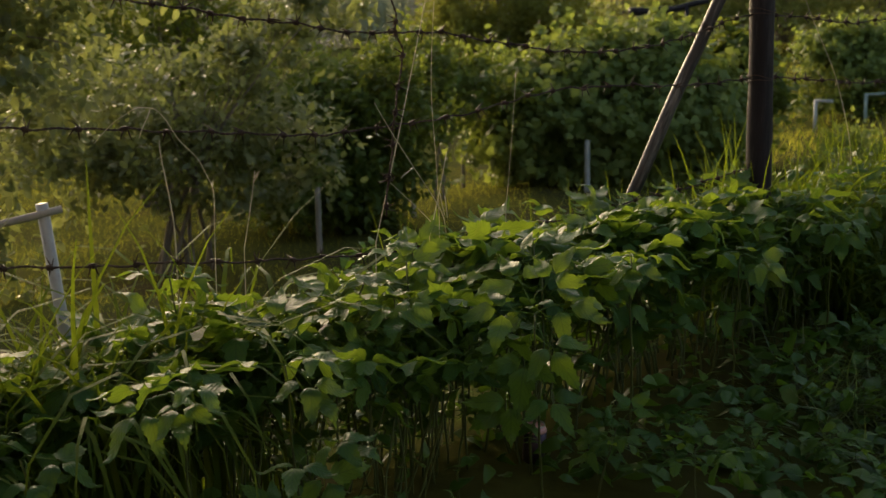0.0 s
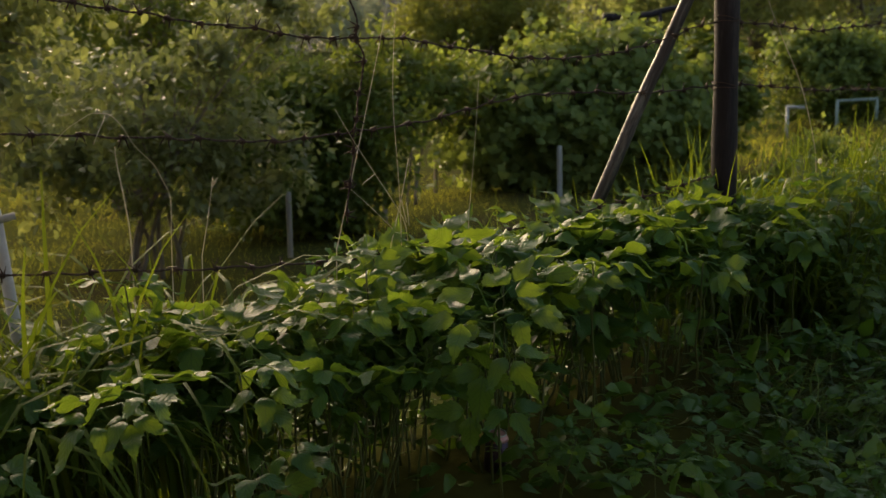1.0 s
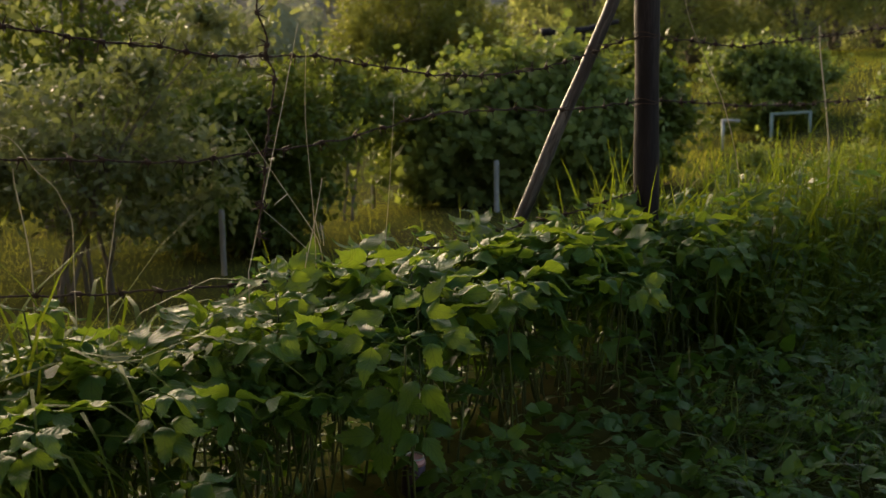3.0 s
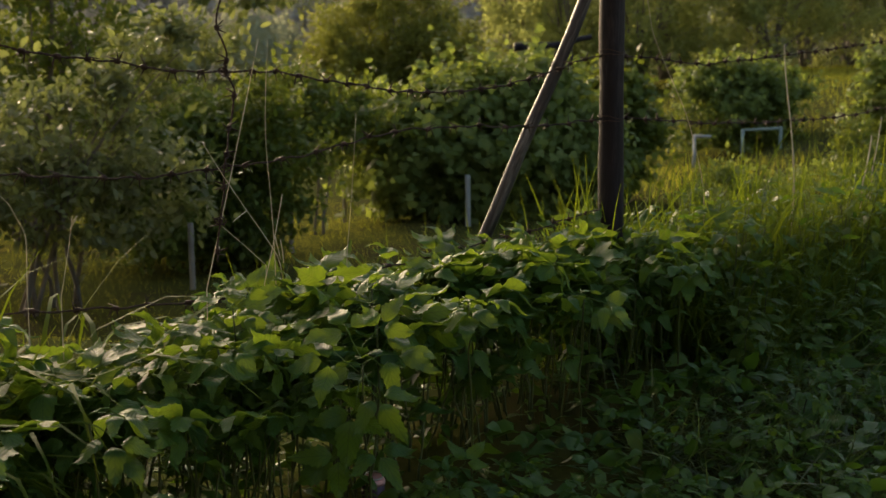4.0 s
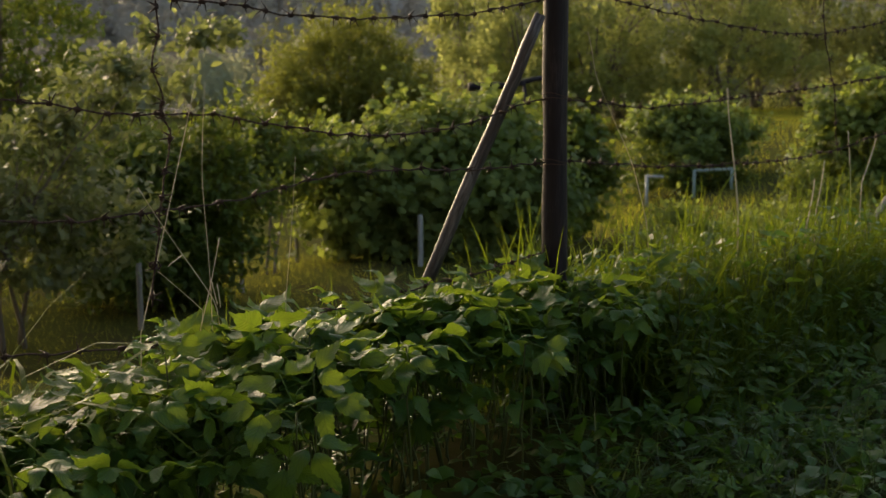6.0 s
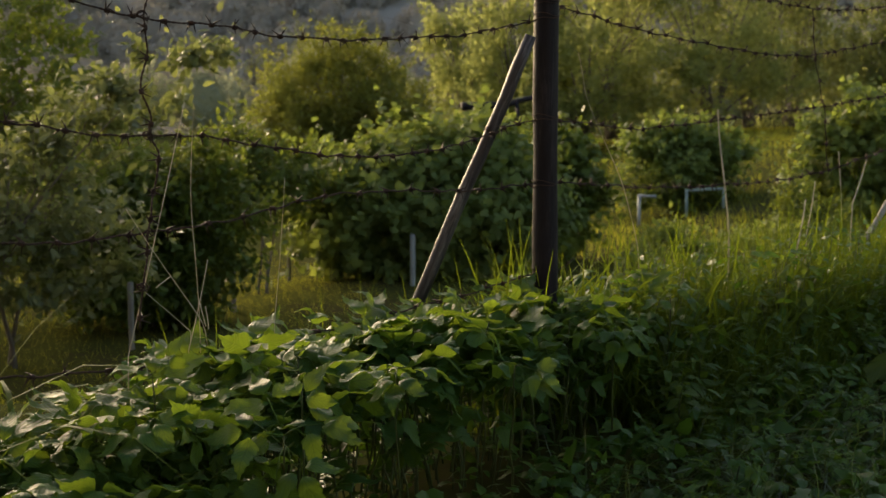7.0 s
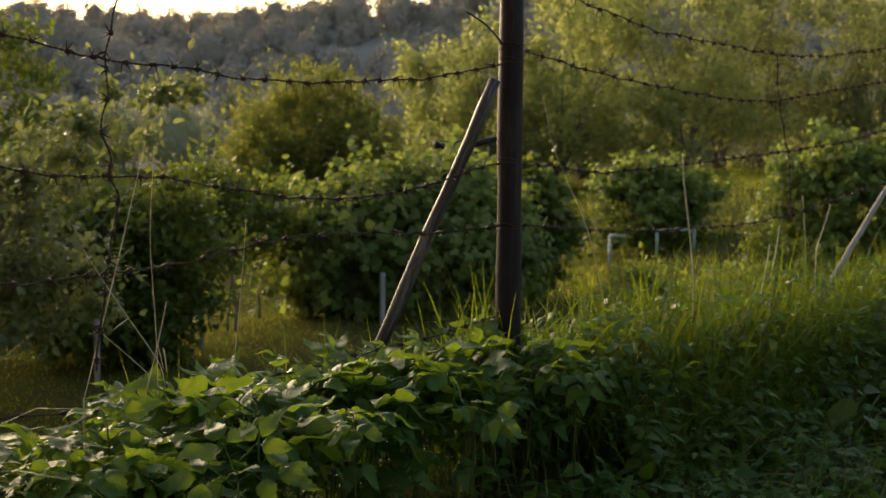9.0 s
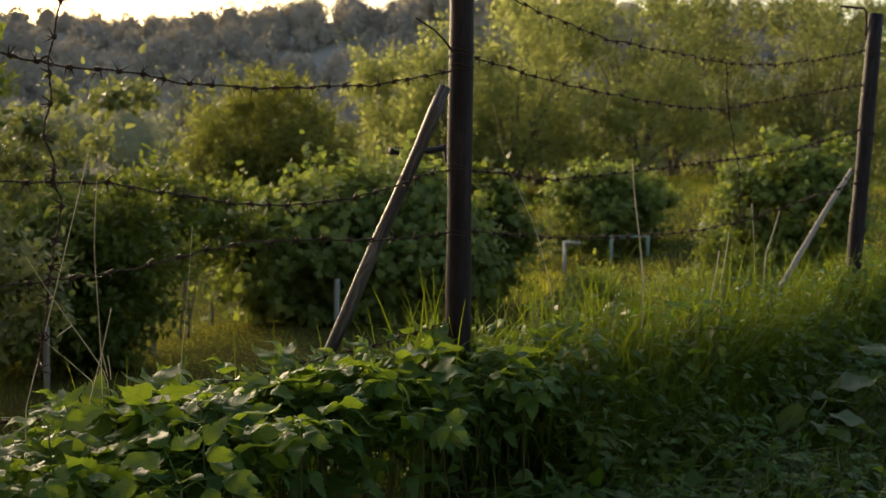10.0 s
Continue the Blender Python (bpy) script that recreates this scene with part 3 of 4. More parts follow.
def crown_skin(c, r, n, leaf, phase):
    """Leaf clumps spread over an uneven crown that narrows towards its top."""
    d = rng.normal(0, 1, (n, 3))
    d /= np.linalg.norm(d, axis=1, keepdims=True)
    lump = 1 + 0.16 * np.sin(4 * d[:, 0] + phase) * np.sin(5 * d[:, 2] + 2 * phase) + 0.10 * np.sin(9 * d[:, 1] + 3 * phase)
    reach = lump * rng.uniform(0.80, 1.10, n)
    slim = np.stack([1 - 0.12 * d[:, 2], 1 - 0.12 * d[:, 2], np.ones(n)], axis=1)
    R = frames_from(rng.normal(0, 1, (n, 3)), d + np.array([0, 0, 0.6]) + rng.normal(0, 0.25, (n, 3)))
    return scatter(CLUMP, R, c + d * slim * np.asarray(r) * reach[:, None], leaf * rng.uniform(0.6, 1.3, n))


def woods(name, label, rows, mat, leaf, wide, clumps, sheet=0.0):
    """Crowns of many clumps on the ground, as one uncounted mass over a low canopy. rows: x0, x1, y, step, low, high."""
    parts = []
    for x0, x1, y, step, lo, hi in rows:
        for x in np.arange(x0, x1, step):
            xx, yy, h = x + rng.normal(0, step * 0.3), y + rng.normal(0, 3), rng.uniform(lo, hi)
            w = h * wide * rng.uniform(0.8, 1.25)
            c, r = np.array((xx, yy, float(ground_z(xx, yy)) + h * 0.46)), np.array((w, w, h * 0.54))
            slim = np.concatenate([1 - 0.12 * BALL[0][:, 2:], 1 - 0.12 * BALL[0][:, 2:], np.ones((len(BALL[0]), 1))], axis=1)
            parts.append((BALL[0] * slim * r * 0.74 + c, BALL[1]))
            parts.append(crown_skin(c, r, clumps, leaf, xx))
    if sheet:
        x0, x1, y0, y1 = min(r[0] for r in rows) - 4, max(r[1] for r in rows) + 4, min(r[2] for r in rows), max(r[2] for r in rows) + 8
        X, Y = np.meshgrid(np.arange(x0, x1, 1.6), np.arange(y0 - 3, y1, 1.6))
        rim = smooth_step(y0 - 2, y0 + 8, Y)
        Z = ground_z(X, Y) - 0.3 + rim * (sheet + 0.5 * np.sin(1.3 * X + Y) * np.sin(0.9 * Y - 0.5 * X) + rng.normal(0, 0.2, X.shape))
        i, j = np.meshgrid(np.arange(X.shape[0] - 1), np.arange(X.shape[1] - 1), indexing="ij")
        a = (i * X.shape[1] + j).ravel()
        w = X.shape[1]
        parts.append((np.stack([X, Y, Z], axis=2).reshape(-1, 3), np.concatenate([np.stack([a, a + 1, a + 1 + w], axis=1), np.stack([a, a + 1 + w, a + w], axis=1)])))
    v, f = join(parts)
    tagged(new(name, raw_mesh(name, v, f, mat, smooth=True)), label, "woods", kind="stuff")


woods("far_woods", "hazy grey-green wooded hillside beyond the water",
      [(-75, 120, y, 3.7, 4.4, 7.4) for y in (168, 176, 185, 194, 204, 214, 226, 239)], FAR_WOOD_HAZED, 0.55, 0.42, 760, 1.5)
woods("waterside_bushes", "soft hazy grey-green bushes along the far water's edge",
      [(-48, -5, 96, 3.0, 3.6, 5.4), (-2, 70, 108, 3.6, 4.0, 7.0), (20, 75, 80, 3.6, 5.0, 8.0)], MID_WOOD_HAZED, 0.34, 0.46, 1300)
v_, f_ = np.array([(-40, 96, 0), (75, 96, 0), (110, 168, 0), (-80, 168, 0)], float), np.array([(0, 1, 2, 3)])
v_[:, 2] = float(ground_z(0, 140)) + 0.05
tagged(new("water", raw_mesh("water", v_, f_, WATER)), "still grey pond water in the evening", "pond", kind="structure")


# ---- fence ----
def post_mesh(name, r_top, r_low, height, sides, mat, bend=0.006):
    n = 14
    z = np.linspace(0, height, n)
    p = np.stack([np.cumsum(rng.normal(0, bend * 0.3, n)), np.cumsum(rng.normal(0, bend * 0.3, n)), z], axis=1)
    p[:, :2] -= p[0, :2] + (p[-1, :2] - p[0, :2]) * (z / height)[:, None]
    rr = r_low + (r_top - r_low) * z / height
    rr = rr * (1 + 0.025 * np.sin(z * 9 + 1) + rng.normal(0, 0.012, n))
    rr[-1] *= 0.90
    return quads_mesh(name, tube(p, rr, sides), mat)


def pole(name, label, category, a, b, r, mat, taper=0.8, bend=0.006, group=""):
    """A round pole from foot a to top b."""
    a, b = Vector(a), Vector(b)
    rot = (b - a).to_track_quat("Z", "Y").to_matrix().to_4x4()
    ob = new(name, post_mesh(name, r * taper, r, (b - a).length, 14, mat, bend))
    ob.matrix_basis = Matrix.Translation(a) @ rot
    return tagged(ob, label, category, group)


def wrap(parent, z, r, turns, rise, tail=True):
    """Wire wound round a post, with a loose end."""
    a = np.linspace(0.4, 0.4 + 6.283 * turns, int(26 * turns))
    p = np.stack([r * np.cos(a), r * np.sin(a), z + rise * np.sin(a * 0.5 + 1) + 0.004 * np.sin(3 * a)], axis=1)
    if tail:
        e = p[-1] + np.array([[0.02, -0.03, 0.012], [0.03, -0.06, 0.03], [0.025, -0.075, 0.05]])
        p = np.concatenate([p, e])
    part_of("wire_tie", tube_mesh("wire_tie", [(p, 0.0016)], RUST, 5), parent, "rusty wire wound round the post")


def fence_posts():
    foot = (FENCE[0], FENCE[1], float(ground_z(*FENCE)) - 0.1)
    p1 = pole("fence_post", "dark weathered round wooden fence post with wire ties", "fence post", foot, (FENCE[0] + 0.004, FENCE[1], 2.28), 0.0475, POSTWOOD, 0.97)
    z0 = foot[2]
    for z, turns in ((0.80, 1.6), (1.13, 2.2), (1.375, 3.2), (1.745, 3.3), (1.80, 2.2), (2.1, 2)):
        wrap(p1, z - z0, 0.0495, turns, 0.012)
    back = p1.matrix_basis.inverted()
    world = [(*(FENCE - 0.048 * ALONG), 1.802), (*(FENCE - 0.09 * ALONG), 1.835), (*(FENCE - 0.15 * ALONG), 1.870), (*(FENCE - 0.255 * ALONG), 1.905)]
    p = np.array([back @ Vector(w) for w in world])
    part_of("wire_end", tube_mesh("wire_end", [(p, 0.0035)], RUST, 6), p1, "stiff bent wire end sticking out of the post")
    a, b = fence_xy(3.87, 0), fence_xy(4.133, 0)
    foot2 = (a[0], a[1], float(ground_z(*a)) - 0.1)
    p2 = pole("fence_post", "dark weathered round fence post with a bent iron rod on top", "fence post", foot2, (b[0], b[1], 2.30), 0.048, POSTWOOD, 0.97)
    for z in (0.75, 1.05, 1.35, 1.62, 1.85):
        wrap(p2, z, 0.049, 2.2, 0.01)
    back = p2.matrix_basis.inverted()
    side = np.array([-0.98, 0.19])                # out from the post, square to the fence's view
    rod = np.array([back @ Vector((*(b + o * side), z)) for o, z in ((0.058, 2.14), (0.060, 2.22), (0.062, 2.315), (0.080, 2.335), (0.225, 2.345))])
    part_of("iron_rod", tube_mesh("iron_rod", [(rod, 0.008)], RUST, 8), p2, "bent rusty iron rod")
    near_brace = pole("brace", "slanting grey weathered wooden brace against the fence post", "brace", (0.59, 4.83, 0.25), (1.178, 4.690, 1.672), 0.027, POLEWOOD, 0.85)
    wrap(near_brace, 1.17, 0.0265, 2.3, 0.006)
    c, d = fence_xy(2.587, 0.06), fence_xy(3.985, 0.06)
    far_brace = pole("brace", "slanting pale weathered brace against the farther post", "brace", (c[0], c[1], 0.42), (d[0], d[1], 1.336), 0.0175, PALEWOOD, 0.9)
    wrap(far_brace, (far_brace.data.vertices[-1].co.z) * 0.93, 0.0175, 2.2, 0.005, False)



fence_posts()

BARB = None


def barb_mesh():
    """Two turns of wire round the strand with four sharp ends."""
    tubes = []
    for off, ph in ((-0.003, 0.0), (0.003, 1.7)):
        a = np.linspace(ph, ph + 9.4, 15)
        r = 0.0042
        p = np.stack([off + 0.0012 * (a - ph) / 3, r * np.cos(a), r * np.sin(a)], axis=1)
        d0, d1 = p[0] * np.array([0, 1, 1]), p[-1] * np.array([0, 1, 1])
        t0, t1 = np.array([-0.35, d0[2] / r, -d0[1] / r]), np.array([0.35, -d1[2] / r, d1[1] / r])
        p = np.concatenate([[p[0] + t0 * 0.021, p[0] + t0 * 0.008], p, [p[-1] + t1 * 0.008, p[-1] + t1 * 0.021]])
        rad = np.full(len(p), 0.0016)
        rad[0] = rad[-1] = 0.0006
        tubes.append((p, rad))
    return tube_mesh("barb", tubes, RUST, 4)


def knot(top, origin, s, z):
    """A tight tangle of wire where two strands are tied together."""
    a = np.linspace(0, 19, 60)
    p = np.stack([0.011 * np.cos(a) + 0.012 * np.sin(a * 0.37), 0.005 * np.sin(a * 1.3), 0.009 * np.sin(a) + 0.004 * np.cos(a * 0.6)], axis=1)
    ob = part_of("wire_knot", tube_mesh("wire_knot", [(p, 0.0017)], RUST, 4), top, "tight knot of rusty wire")
    ob.matrix_basis = Matrix.Translation(Vector((*fence_xy(s, -0.005), z)) - origin) @ pose(0, 0, 0, rng.uniform(-20, 20), rng.uniform(-30, 30), 40)


def strand(label, controls, gap, smooth_by=0.10, axis="s", thick=0.0018, q=0.0, knots=()):
    """A barbed wire through (s, z) controls along the fence, slackly twisted."""
    global BARB
    BARB = BARB or barb_mesh()
    cs = np.array(controls, float)
    k = 0 if axis == "s" else 1
    n = int(abs(cs[-1, k] - cs[0, k]) / 0.008)
    u = np.linspace(cs[0, k], cs[-1, k], n)
    w = np.interp(u, cs[:, k], cs[:, 1 - k]) if cs[-1, k] > cs[0, k] else np.interp(-u, -cs[:, k], cs[:, 1 - k])
    m = max(3, int(smooth_by / 0.008))
    ker = np.hanning(2 * m + 1)
    ker /= ker.sum()
    w = np.convolve(np.pad(w, m, mode="reflect", reflect_type="odd"), ker, "valid")
    ripple = sum(rng.uniform(0.0008, 0.0022) * np.sin(u * fr + rng.uniform(0, 6)) for fr in (14, 23, 37, 61))
    w = w + ripple
    s, z = (u, w) if axis == "s" else (w, u)
    qq = q + sum(rng.uniform(0.001, 0.003) * np.sin(u * fr + rng.uniform(0, 6)) for fr in (9, 21, 43))
    P = np.concatenate([FENCE + s[:, None] * ALONG + qq[:, None] * BEYOND, z[:, None]], axis=1)
    tw = np.cumsum(np.full(n, 0.008)) / 0.035 * 6.283
    tan = np.gradient(P, axis=0)
    tan /= np.linalg.norm(tan, axis=1, keepdims=True)
    side = np.array([*BEYOND, 0.0])[None]
    nrm = np.cross(tan, side)
    tubes = []
    for ph in (0, math.pi):
        o = 0.0017 * (np.cos(tw + ph)[:, None] * side + np.sin(tw + ph)[:, None] * nrm)
        tubes.append((P + o, thick))
    origin = Vector(P[n // 2])
    top = empty("barbed_wire", Matrix.Translation(origin), label, "barbed wire", "fence wires")
    part_of("strand", tube_mesh("strand", [(p - np.array(origin), r) for p, r in tubes], RUST, 4), top)
    for ks, kz in knots:
        knot(top, origin, ks, kz)
    d = gap * 0.5
    while d < n * 0.008 - 0.03:
        i = int(d / 0.008)
        ob = part_of("barb", BARB, top)
        ob.matrix_basis = Matrix.Translation(Vector(P[i]) - origin) @ Vector(tan[i]).to_track_quat("X", "Z").to_matrix().to_4x4() @ pose(0, 0, 0, rng.uniform(0, 360), 0, rng.uniform(-8, 8)) @ Matrix.Scale(1.35, 4)
        d += gap * rng.uniform(0.82, 1.2)


strand("rusty twisted barbed wire low along the plant tops", [(-4.2, 0.98), (-2.86, 0.825), (-2.4, 0.770), (-1.96, 0.722), (-1.4, 0.700), (-0.37, 0.762), (-0.05, 0.795)], 0.11)
strand("rusty twisted barbed wire, second from the ground", [(-4.2, 1.22), (-2.83, 1.153), (-2.35, 1.107), (-2.05, 1.072), (-1.7, 1.081), (-1.5, 1.092), (-1.08, 1.148), (-0.75, 1.142), (-0.41, 1.121), (-0.05, 1.133)], 0.115)
strand("rusty twisted barbed wire, third from the ground", [(-4.2, 1.73), (-2.58, 1.444), (-1.89, 1.347), (-1.66, 1.344), (-1.5, 1.330), (-1.08, 1.264), (-0.71, 1.258), (-0.42, 1.297), (-0.05, 1.372)], 0.085)
strand("rusty twisted barbed wire, fourth from the ground", [(-4.2, 2.05), (-1.82, 1.668), (-1.7, 1.651), (-1.52, 1.652), (-1.28, 1.626), (-0.99, 1.625), (-0.47, 1.658), (-0.05, 1.728)], 0.085)
strand("rusty barbed wire at the top of the fence", [(-4.2, 2.35), (-1.5, 2.08), (-0.05, 2.12)], 0.09)
strand("rusty barbed wire at the top between the posts", [(0.05, 2.09), (0.33, 2.019), (1.01, 1.921), (2.14, 1.883), (2.62, 1.900), (3.27, 1.968), (3.98, 2.065)], 0.10)
strand("rusty barbed wire sagging between the posts", [(0.05, 1.790), (0.56, 1.726), (1.02, 1.688), (1.67, 1.649), (2.12, 1.653), (2.99, 1.750), (3.98, 1.858)], 0.10)
strand("rusty barbed wire at mid height between the posts", [(0.05, 1.368), (0.61, 1.318), (1.22, 1.345), (2.26, 1.403), (3.01, 1.457), (3.98, 1.588)], 0.10)
strand("rusty barbed wire just above the grass between the posts", [(0.05, 1.134), (0.62, 1.081), (1.05, 1.060), (1.81, 1.050), (2.35, 1.076), (3.03, 1.158), (3.98, 1.262)], 0.10)
strand("rusty barbed wire hanging down and knotted across the strands", [(-1.69, 2.12), (-1.714, 1.819), (-1.733, 1.75), (-1.757, 1.667), (-1.741, 1.577), (-1.765, 1.516), (-1.768, 1.46), (-1.736, 1.39), (-1.750, 1.343), (-1.712, 1.295), (-1.728, 1.22), (-1.740, 1.165), (-1.758, 1.08), (-1.785, 0.918), (-1.80, 0.82)], 0.085, 0.02, "z", q=-0.006, knots=[(-1.755, 1.667), (-1.748, 1.344), (-1.757, 1.080), (-1.78, 0.935)])
strand("thin rusty wire hanging between the strands beyond the post", [(2.14, 1.885), (2.165, 1.649), (2.30, 1.395), (2.36, 1.07)], 0.10, 0.06, "z")


# ---- garden posts and pipe frames ----
def stake(name, label, x, y, z_top, r, mat, lean=0.0, category="stake"):
    z = float(ground_z(x, y))
    return pole(name, label, category, (x, y, z - 0.15), (x + lean, y, z_top), r, mat, 0.98, 0.002)


stake("garden_stake", "upright pale grey pipe stake beside the grape arbour", 1.97, 15.7, -0.22, 0.036, PIPE)
for x, y, zt in ((-0.2, 13.9, -0.36), (-2.2, 15.9, -0.75), (-1.1, 12.1, -0.25), (0.45, 17.2, -0.5)):
    stake("garden_stake", "short weathered grey stake at the edge of the garden", x, y, zt, 0.028, PALEWOOD)


def pipe_frame(label, posts, bar, mat, r):
    """An open garden frame: upright pipes and a bar along their tops."""
    x0, y0, _ = posts[0]
    top = empty("garden_trellis", pose(x0, y0, float(ground_z(x0, y0))), label, "garden frame")
    base = np.array([x0, y0, float(ground_z(x0, y0))])
    for x, y, zt in posts:
        part_of("upright", tube_mesh("upright", [(np.array([(x, y, float(ground_z(x, y)) - 0.1), (x, y, zt)]) - base, r)], mat, 8), top)
    part_of("top_bar", tube_mesh("top_bar", [(np.array(bar, float) - base, r * 0.85)], mat, 8), top)


pipe_frame("low white-painted pipe frame in the garden grass", [(7.22, 23.5, -0.36)], [(7.20, 23.5, -0.38), (7.52, 23.4, -0.39)], PIPE, 0.036)
pipe_frame("low green-grey pipe frame in the garden grass", [(8.16, 23.5, -0.27), (8.91, 23.5, -0.24)], [(8.14, 23.5, -0.29), (8.93, 23.5, -0.26)], PIPE_GREEN, 0.034)
tpost = empty("pipe_post", pose(0, 0, 0), "leaning grey pipe post with a pale wooden crosspiece in the grass", "post")
a_ = fence_xy(-2.752, 0.12)
g_ = float(ground_z(*a_))
tpost.matrix_basis = pose(a_[0], a_[1], g_)
part_of("pipe", tube_mesh("pipe", [(np.array([(0.07, 0.055, -0.1), (-0.012, -0.008, 0.955 - g_)]), 0.0155)], PIPE, 12), tpost)
part_of("crosspiece", tube_mesh("crosspiece", [(curve_points((-0.30, -0.13, 0.885 - g_), (0.035, 0.0, 0.940 - g_), 6, 0.004), 0.0095)], PALEWOOD, 10), tpost, "pale wooden crosspiece")


def fallen_trunk():
    z = float(ground_z(5.7, 30.0))
    top = empty("fallen_tree", pose(5.7, 30.0, z), "dark fallen tree trunk propped on its broken boughs", "fallen tree")
    part_of("trunk", tube_mesh("trunk", [(curve_points((-0.95, 0, 1.30 - z), (0.95, 0.2, 1.52 - z), 9, 0.05, 0.02), np.linspace(0.10, 0.06, 9))], POSTWOOD, 8), top)
    for a, b in (((-0.7, 0, 1.33 - z), (-1.1, 0.3, -0.1)), ((0.4, 0.1, 1.45 - z), (0.7, -0.3, -0.1)), ((0.1, 0.1, 1.4 - z), (-0.2, 0.4, -0.1))):
        part_of("bough", tube_mesh("bough", [(curve_points(b, a, 7, 0.0, 0.02), np.linspace(0.06, 0.045, 7))], POSTWOOD, 7), top)


fallen_trunk()


# ---- an unseen wall added behind the camera, to keep sky light off the hedge ----
def sky_blocking_wall():
    bm = bmesh.new()
    bmesh.ops.create_cube(bm, size=1.0, matrix=Matrix.LocRotScale((-14.2, -2.4, 4.4), None, (34.0, 0.3, 9.2)))
    me = bpy.data.meshes.new("wall")
    bm.to_mesh(me)
    bm.free()
    me.materials.append(BARK)
    tagged(new("wall", me), "unseen wall added behind the camera to block sky light", "wall", kind="structure")


sky_blocking_wall()


# ---- hedge of leafy plants along the fence ----
LEAFLETS = [toothed_leaf(7, 0.28, 0.12, 0.18, 0.08, 0.9, 1.5), toothed_leaf(8, 0.26, 0.06, 0.26, -0.12, 1.2, 1.6), toothed_leaf(7, 0.30, 0.20, 0.12, 0.10, -1.0, 1.5), toothed_leaf(8, 0.25, 0.14, 0.32, 0.18, 0.8, 1.7), toothed_leaf(7, 0.29, 0.04, 0.08, -0.10, 1.1, 1.5)]


def compound_leaf(name, size, leaflets, mat, petiole=0.9, seed=0, split=False):
    """A stalk along +y with toothed leaflets fanned at its end."""
    r = np.random.default_rng(seed)
    vs, fs, us, o = [], [], [], 0
    pv, pf = tube(curve_points((0, 0, 0), (0, petiole * size, 0.02 * size), 6, -0.08 * size, 0.004, r), np.linspace(0.0022, 0.0013, 6), 5)
    tri = np.concatenate([pf[:, [0, 1, 2]], pf[pf[:, 2] != pf[:, 3]][:, [0, 2, 3]]])
    vs.append(pv), fs.append(tri), us.append(np.tile([[0.5, 0.5]], (len(pv), 1)))
    o = len(pv)
    if leaflets == 1:
        fan = [(0, 1.0, 0.0)]
    elif leaflets == 3:
        fan = [(0, 1.0, 0.0), (66, 0.86, -0.06), (-66, 0.86, -0.06)]
    else:
        fan = [(0, 1.0, 0.0), (50, 0.92, -0.05), (-50, 0.92, -0.05), (104, 0.72, -0.22), (-104, 0.72, -0.22)]
    for ang, sc, back in fan:
        v, f, u = LEAFLETS[r.integers(0, len(LEAFLETS))]
        m = pose(0, petiole * size + back * size, 0.02 * size, r.uniform(-28, 12), r.uniform(-18, 18), ang + r.uniform(-10, 10))
        w = v * size * sc * r.uniform(0.9, 1.1)
        w = w + np.array([0, 0.10 * size if leaflets > 1 else 0.0, 0])
        w = w @ np.array(m.to_3x3()).T + np.array(m.translation)
        vs.append(w), fs.append(f + o), us.append(u)
        o += len(v)
    if split:
        return raw_mesh(name, vs[0], fs[0], mat, us[0], smooth=True), [raw_mesh("leaflet", v, f - f.min(), mat, u, smooth=True) for v, f, u in zip(vs[1:], fs[1:], us[1:])]
    return raw_mesh(name, np.concatenate(vs), np.concatenate(fs), mat, np.concatenate(us), smooth=True)


HEDGE_LEAVES = [compound_leaf("leaf", rng.uniform(0.112, 0.135), k, LEAF_HEDGE, rng.uniform(0.6, 1.1), 20 + i) for i, k in enumerate((3, 5, 3, 3, 5, 3, 1, 3, 5, 3))]

SPLIT_LEAVES = [compound_leaf("leaf", 0.122 + 0.004 * i, k, LEAF_HEDGE, 0.75, 60 + i, True) for i, k in enumerate((3, 3, 5, 3, 3))]


def hedge_plant(height, seed, top_leaves=6, low_leaves=3):
    """An upright plant: a thin bent stem, a spray of compound leaves at its head and a few lower down."""
    r = np.random.default_rng(seed)
    top = empty("leafy_plant", pose(0, 0, 0), "leafy green hedge plant with toothed compound leaves on a thin stem", "plant", "plants along the fence")
    st = curve_points((0, 0, -0.03), (r.normal(0, 0.05), r.normal(0, 0.05), height), 10, 0, 0.006, r)
    part_of("stem", tube_mesh("stem", [(st, np.linspace(0.0042, 0.0022, 10))], STEM, 5), top)
    a = r.uniform(0, 360)
    for i in range(top_leaves + low_leaves):
        if i < top_leaves:
            k, tilt = 9 - (i // 2) * 0.65, r.uniform(-38, 46)
        else:
            k, tilt = r.uniform(3.0, 6.5), r.uniform(-20, 20)
        j = int(k)
        p = st[j] * (1 - (k - j)) + st[min(j + 1, 9)] * (k - j)
        ob = part_of("leaf", HEDGE_LEAVES[r.integers(0, len(HEDGE_LEAVES))], top)
        sc = r.uniform(0.64, 1.10) * (1.0 if i < top_leaves else 0.85)
        ob.matrix_basis = pose(p[0], p[1], p[2], 0, 0, a) @ pose(0, 0, 0, tilt, r.uniform(-36, 36), 0) @ Matrix.Scale(sc, 4)
        a += 137.5 + r.uniform(-25, 25)
    return top


PLANTS = [hedge_plant(0.52, 100 + i, t, l) for i, (t, l) in enumerate(((7, 0), (6, 0), (7, 0), (6, 0), (6, 1), (7, 0), (6, 0), (5, 1)))]


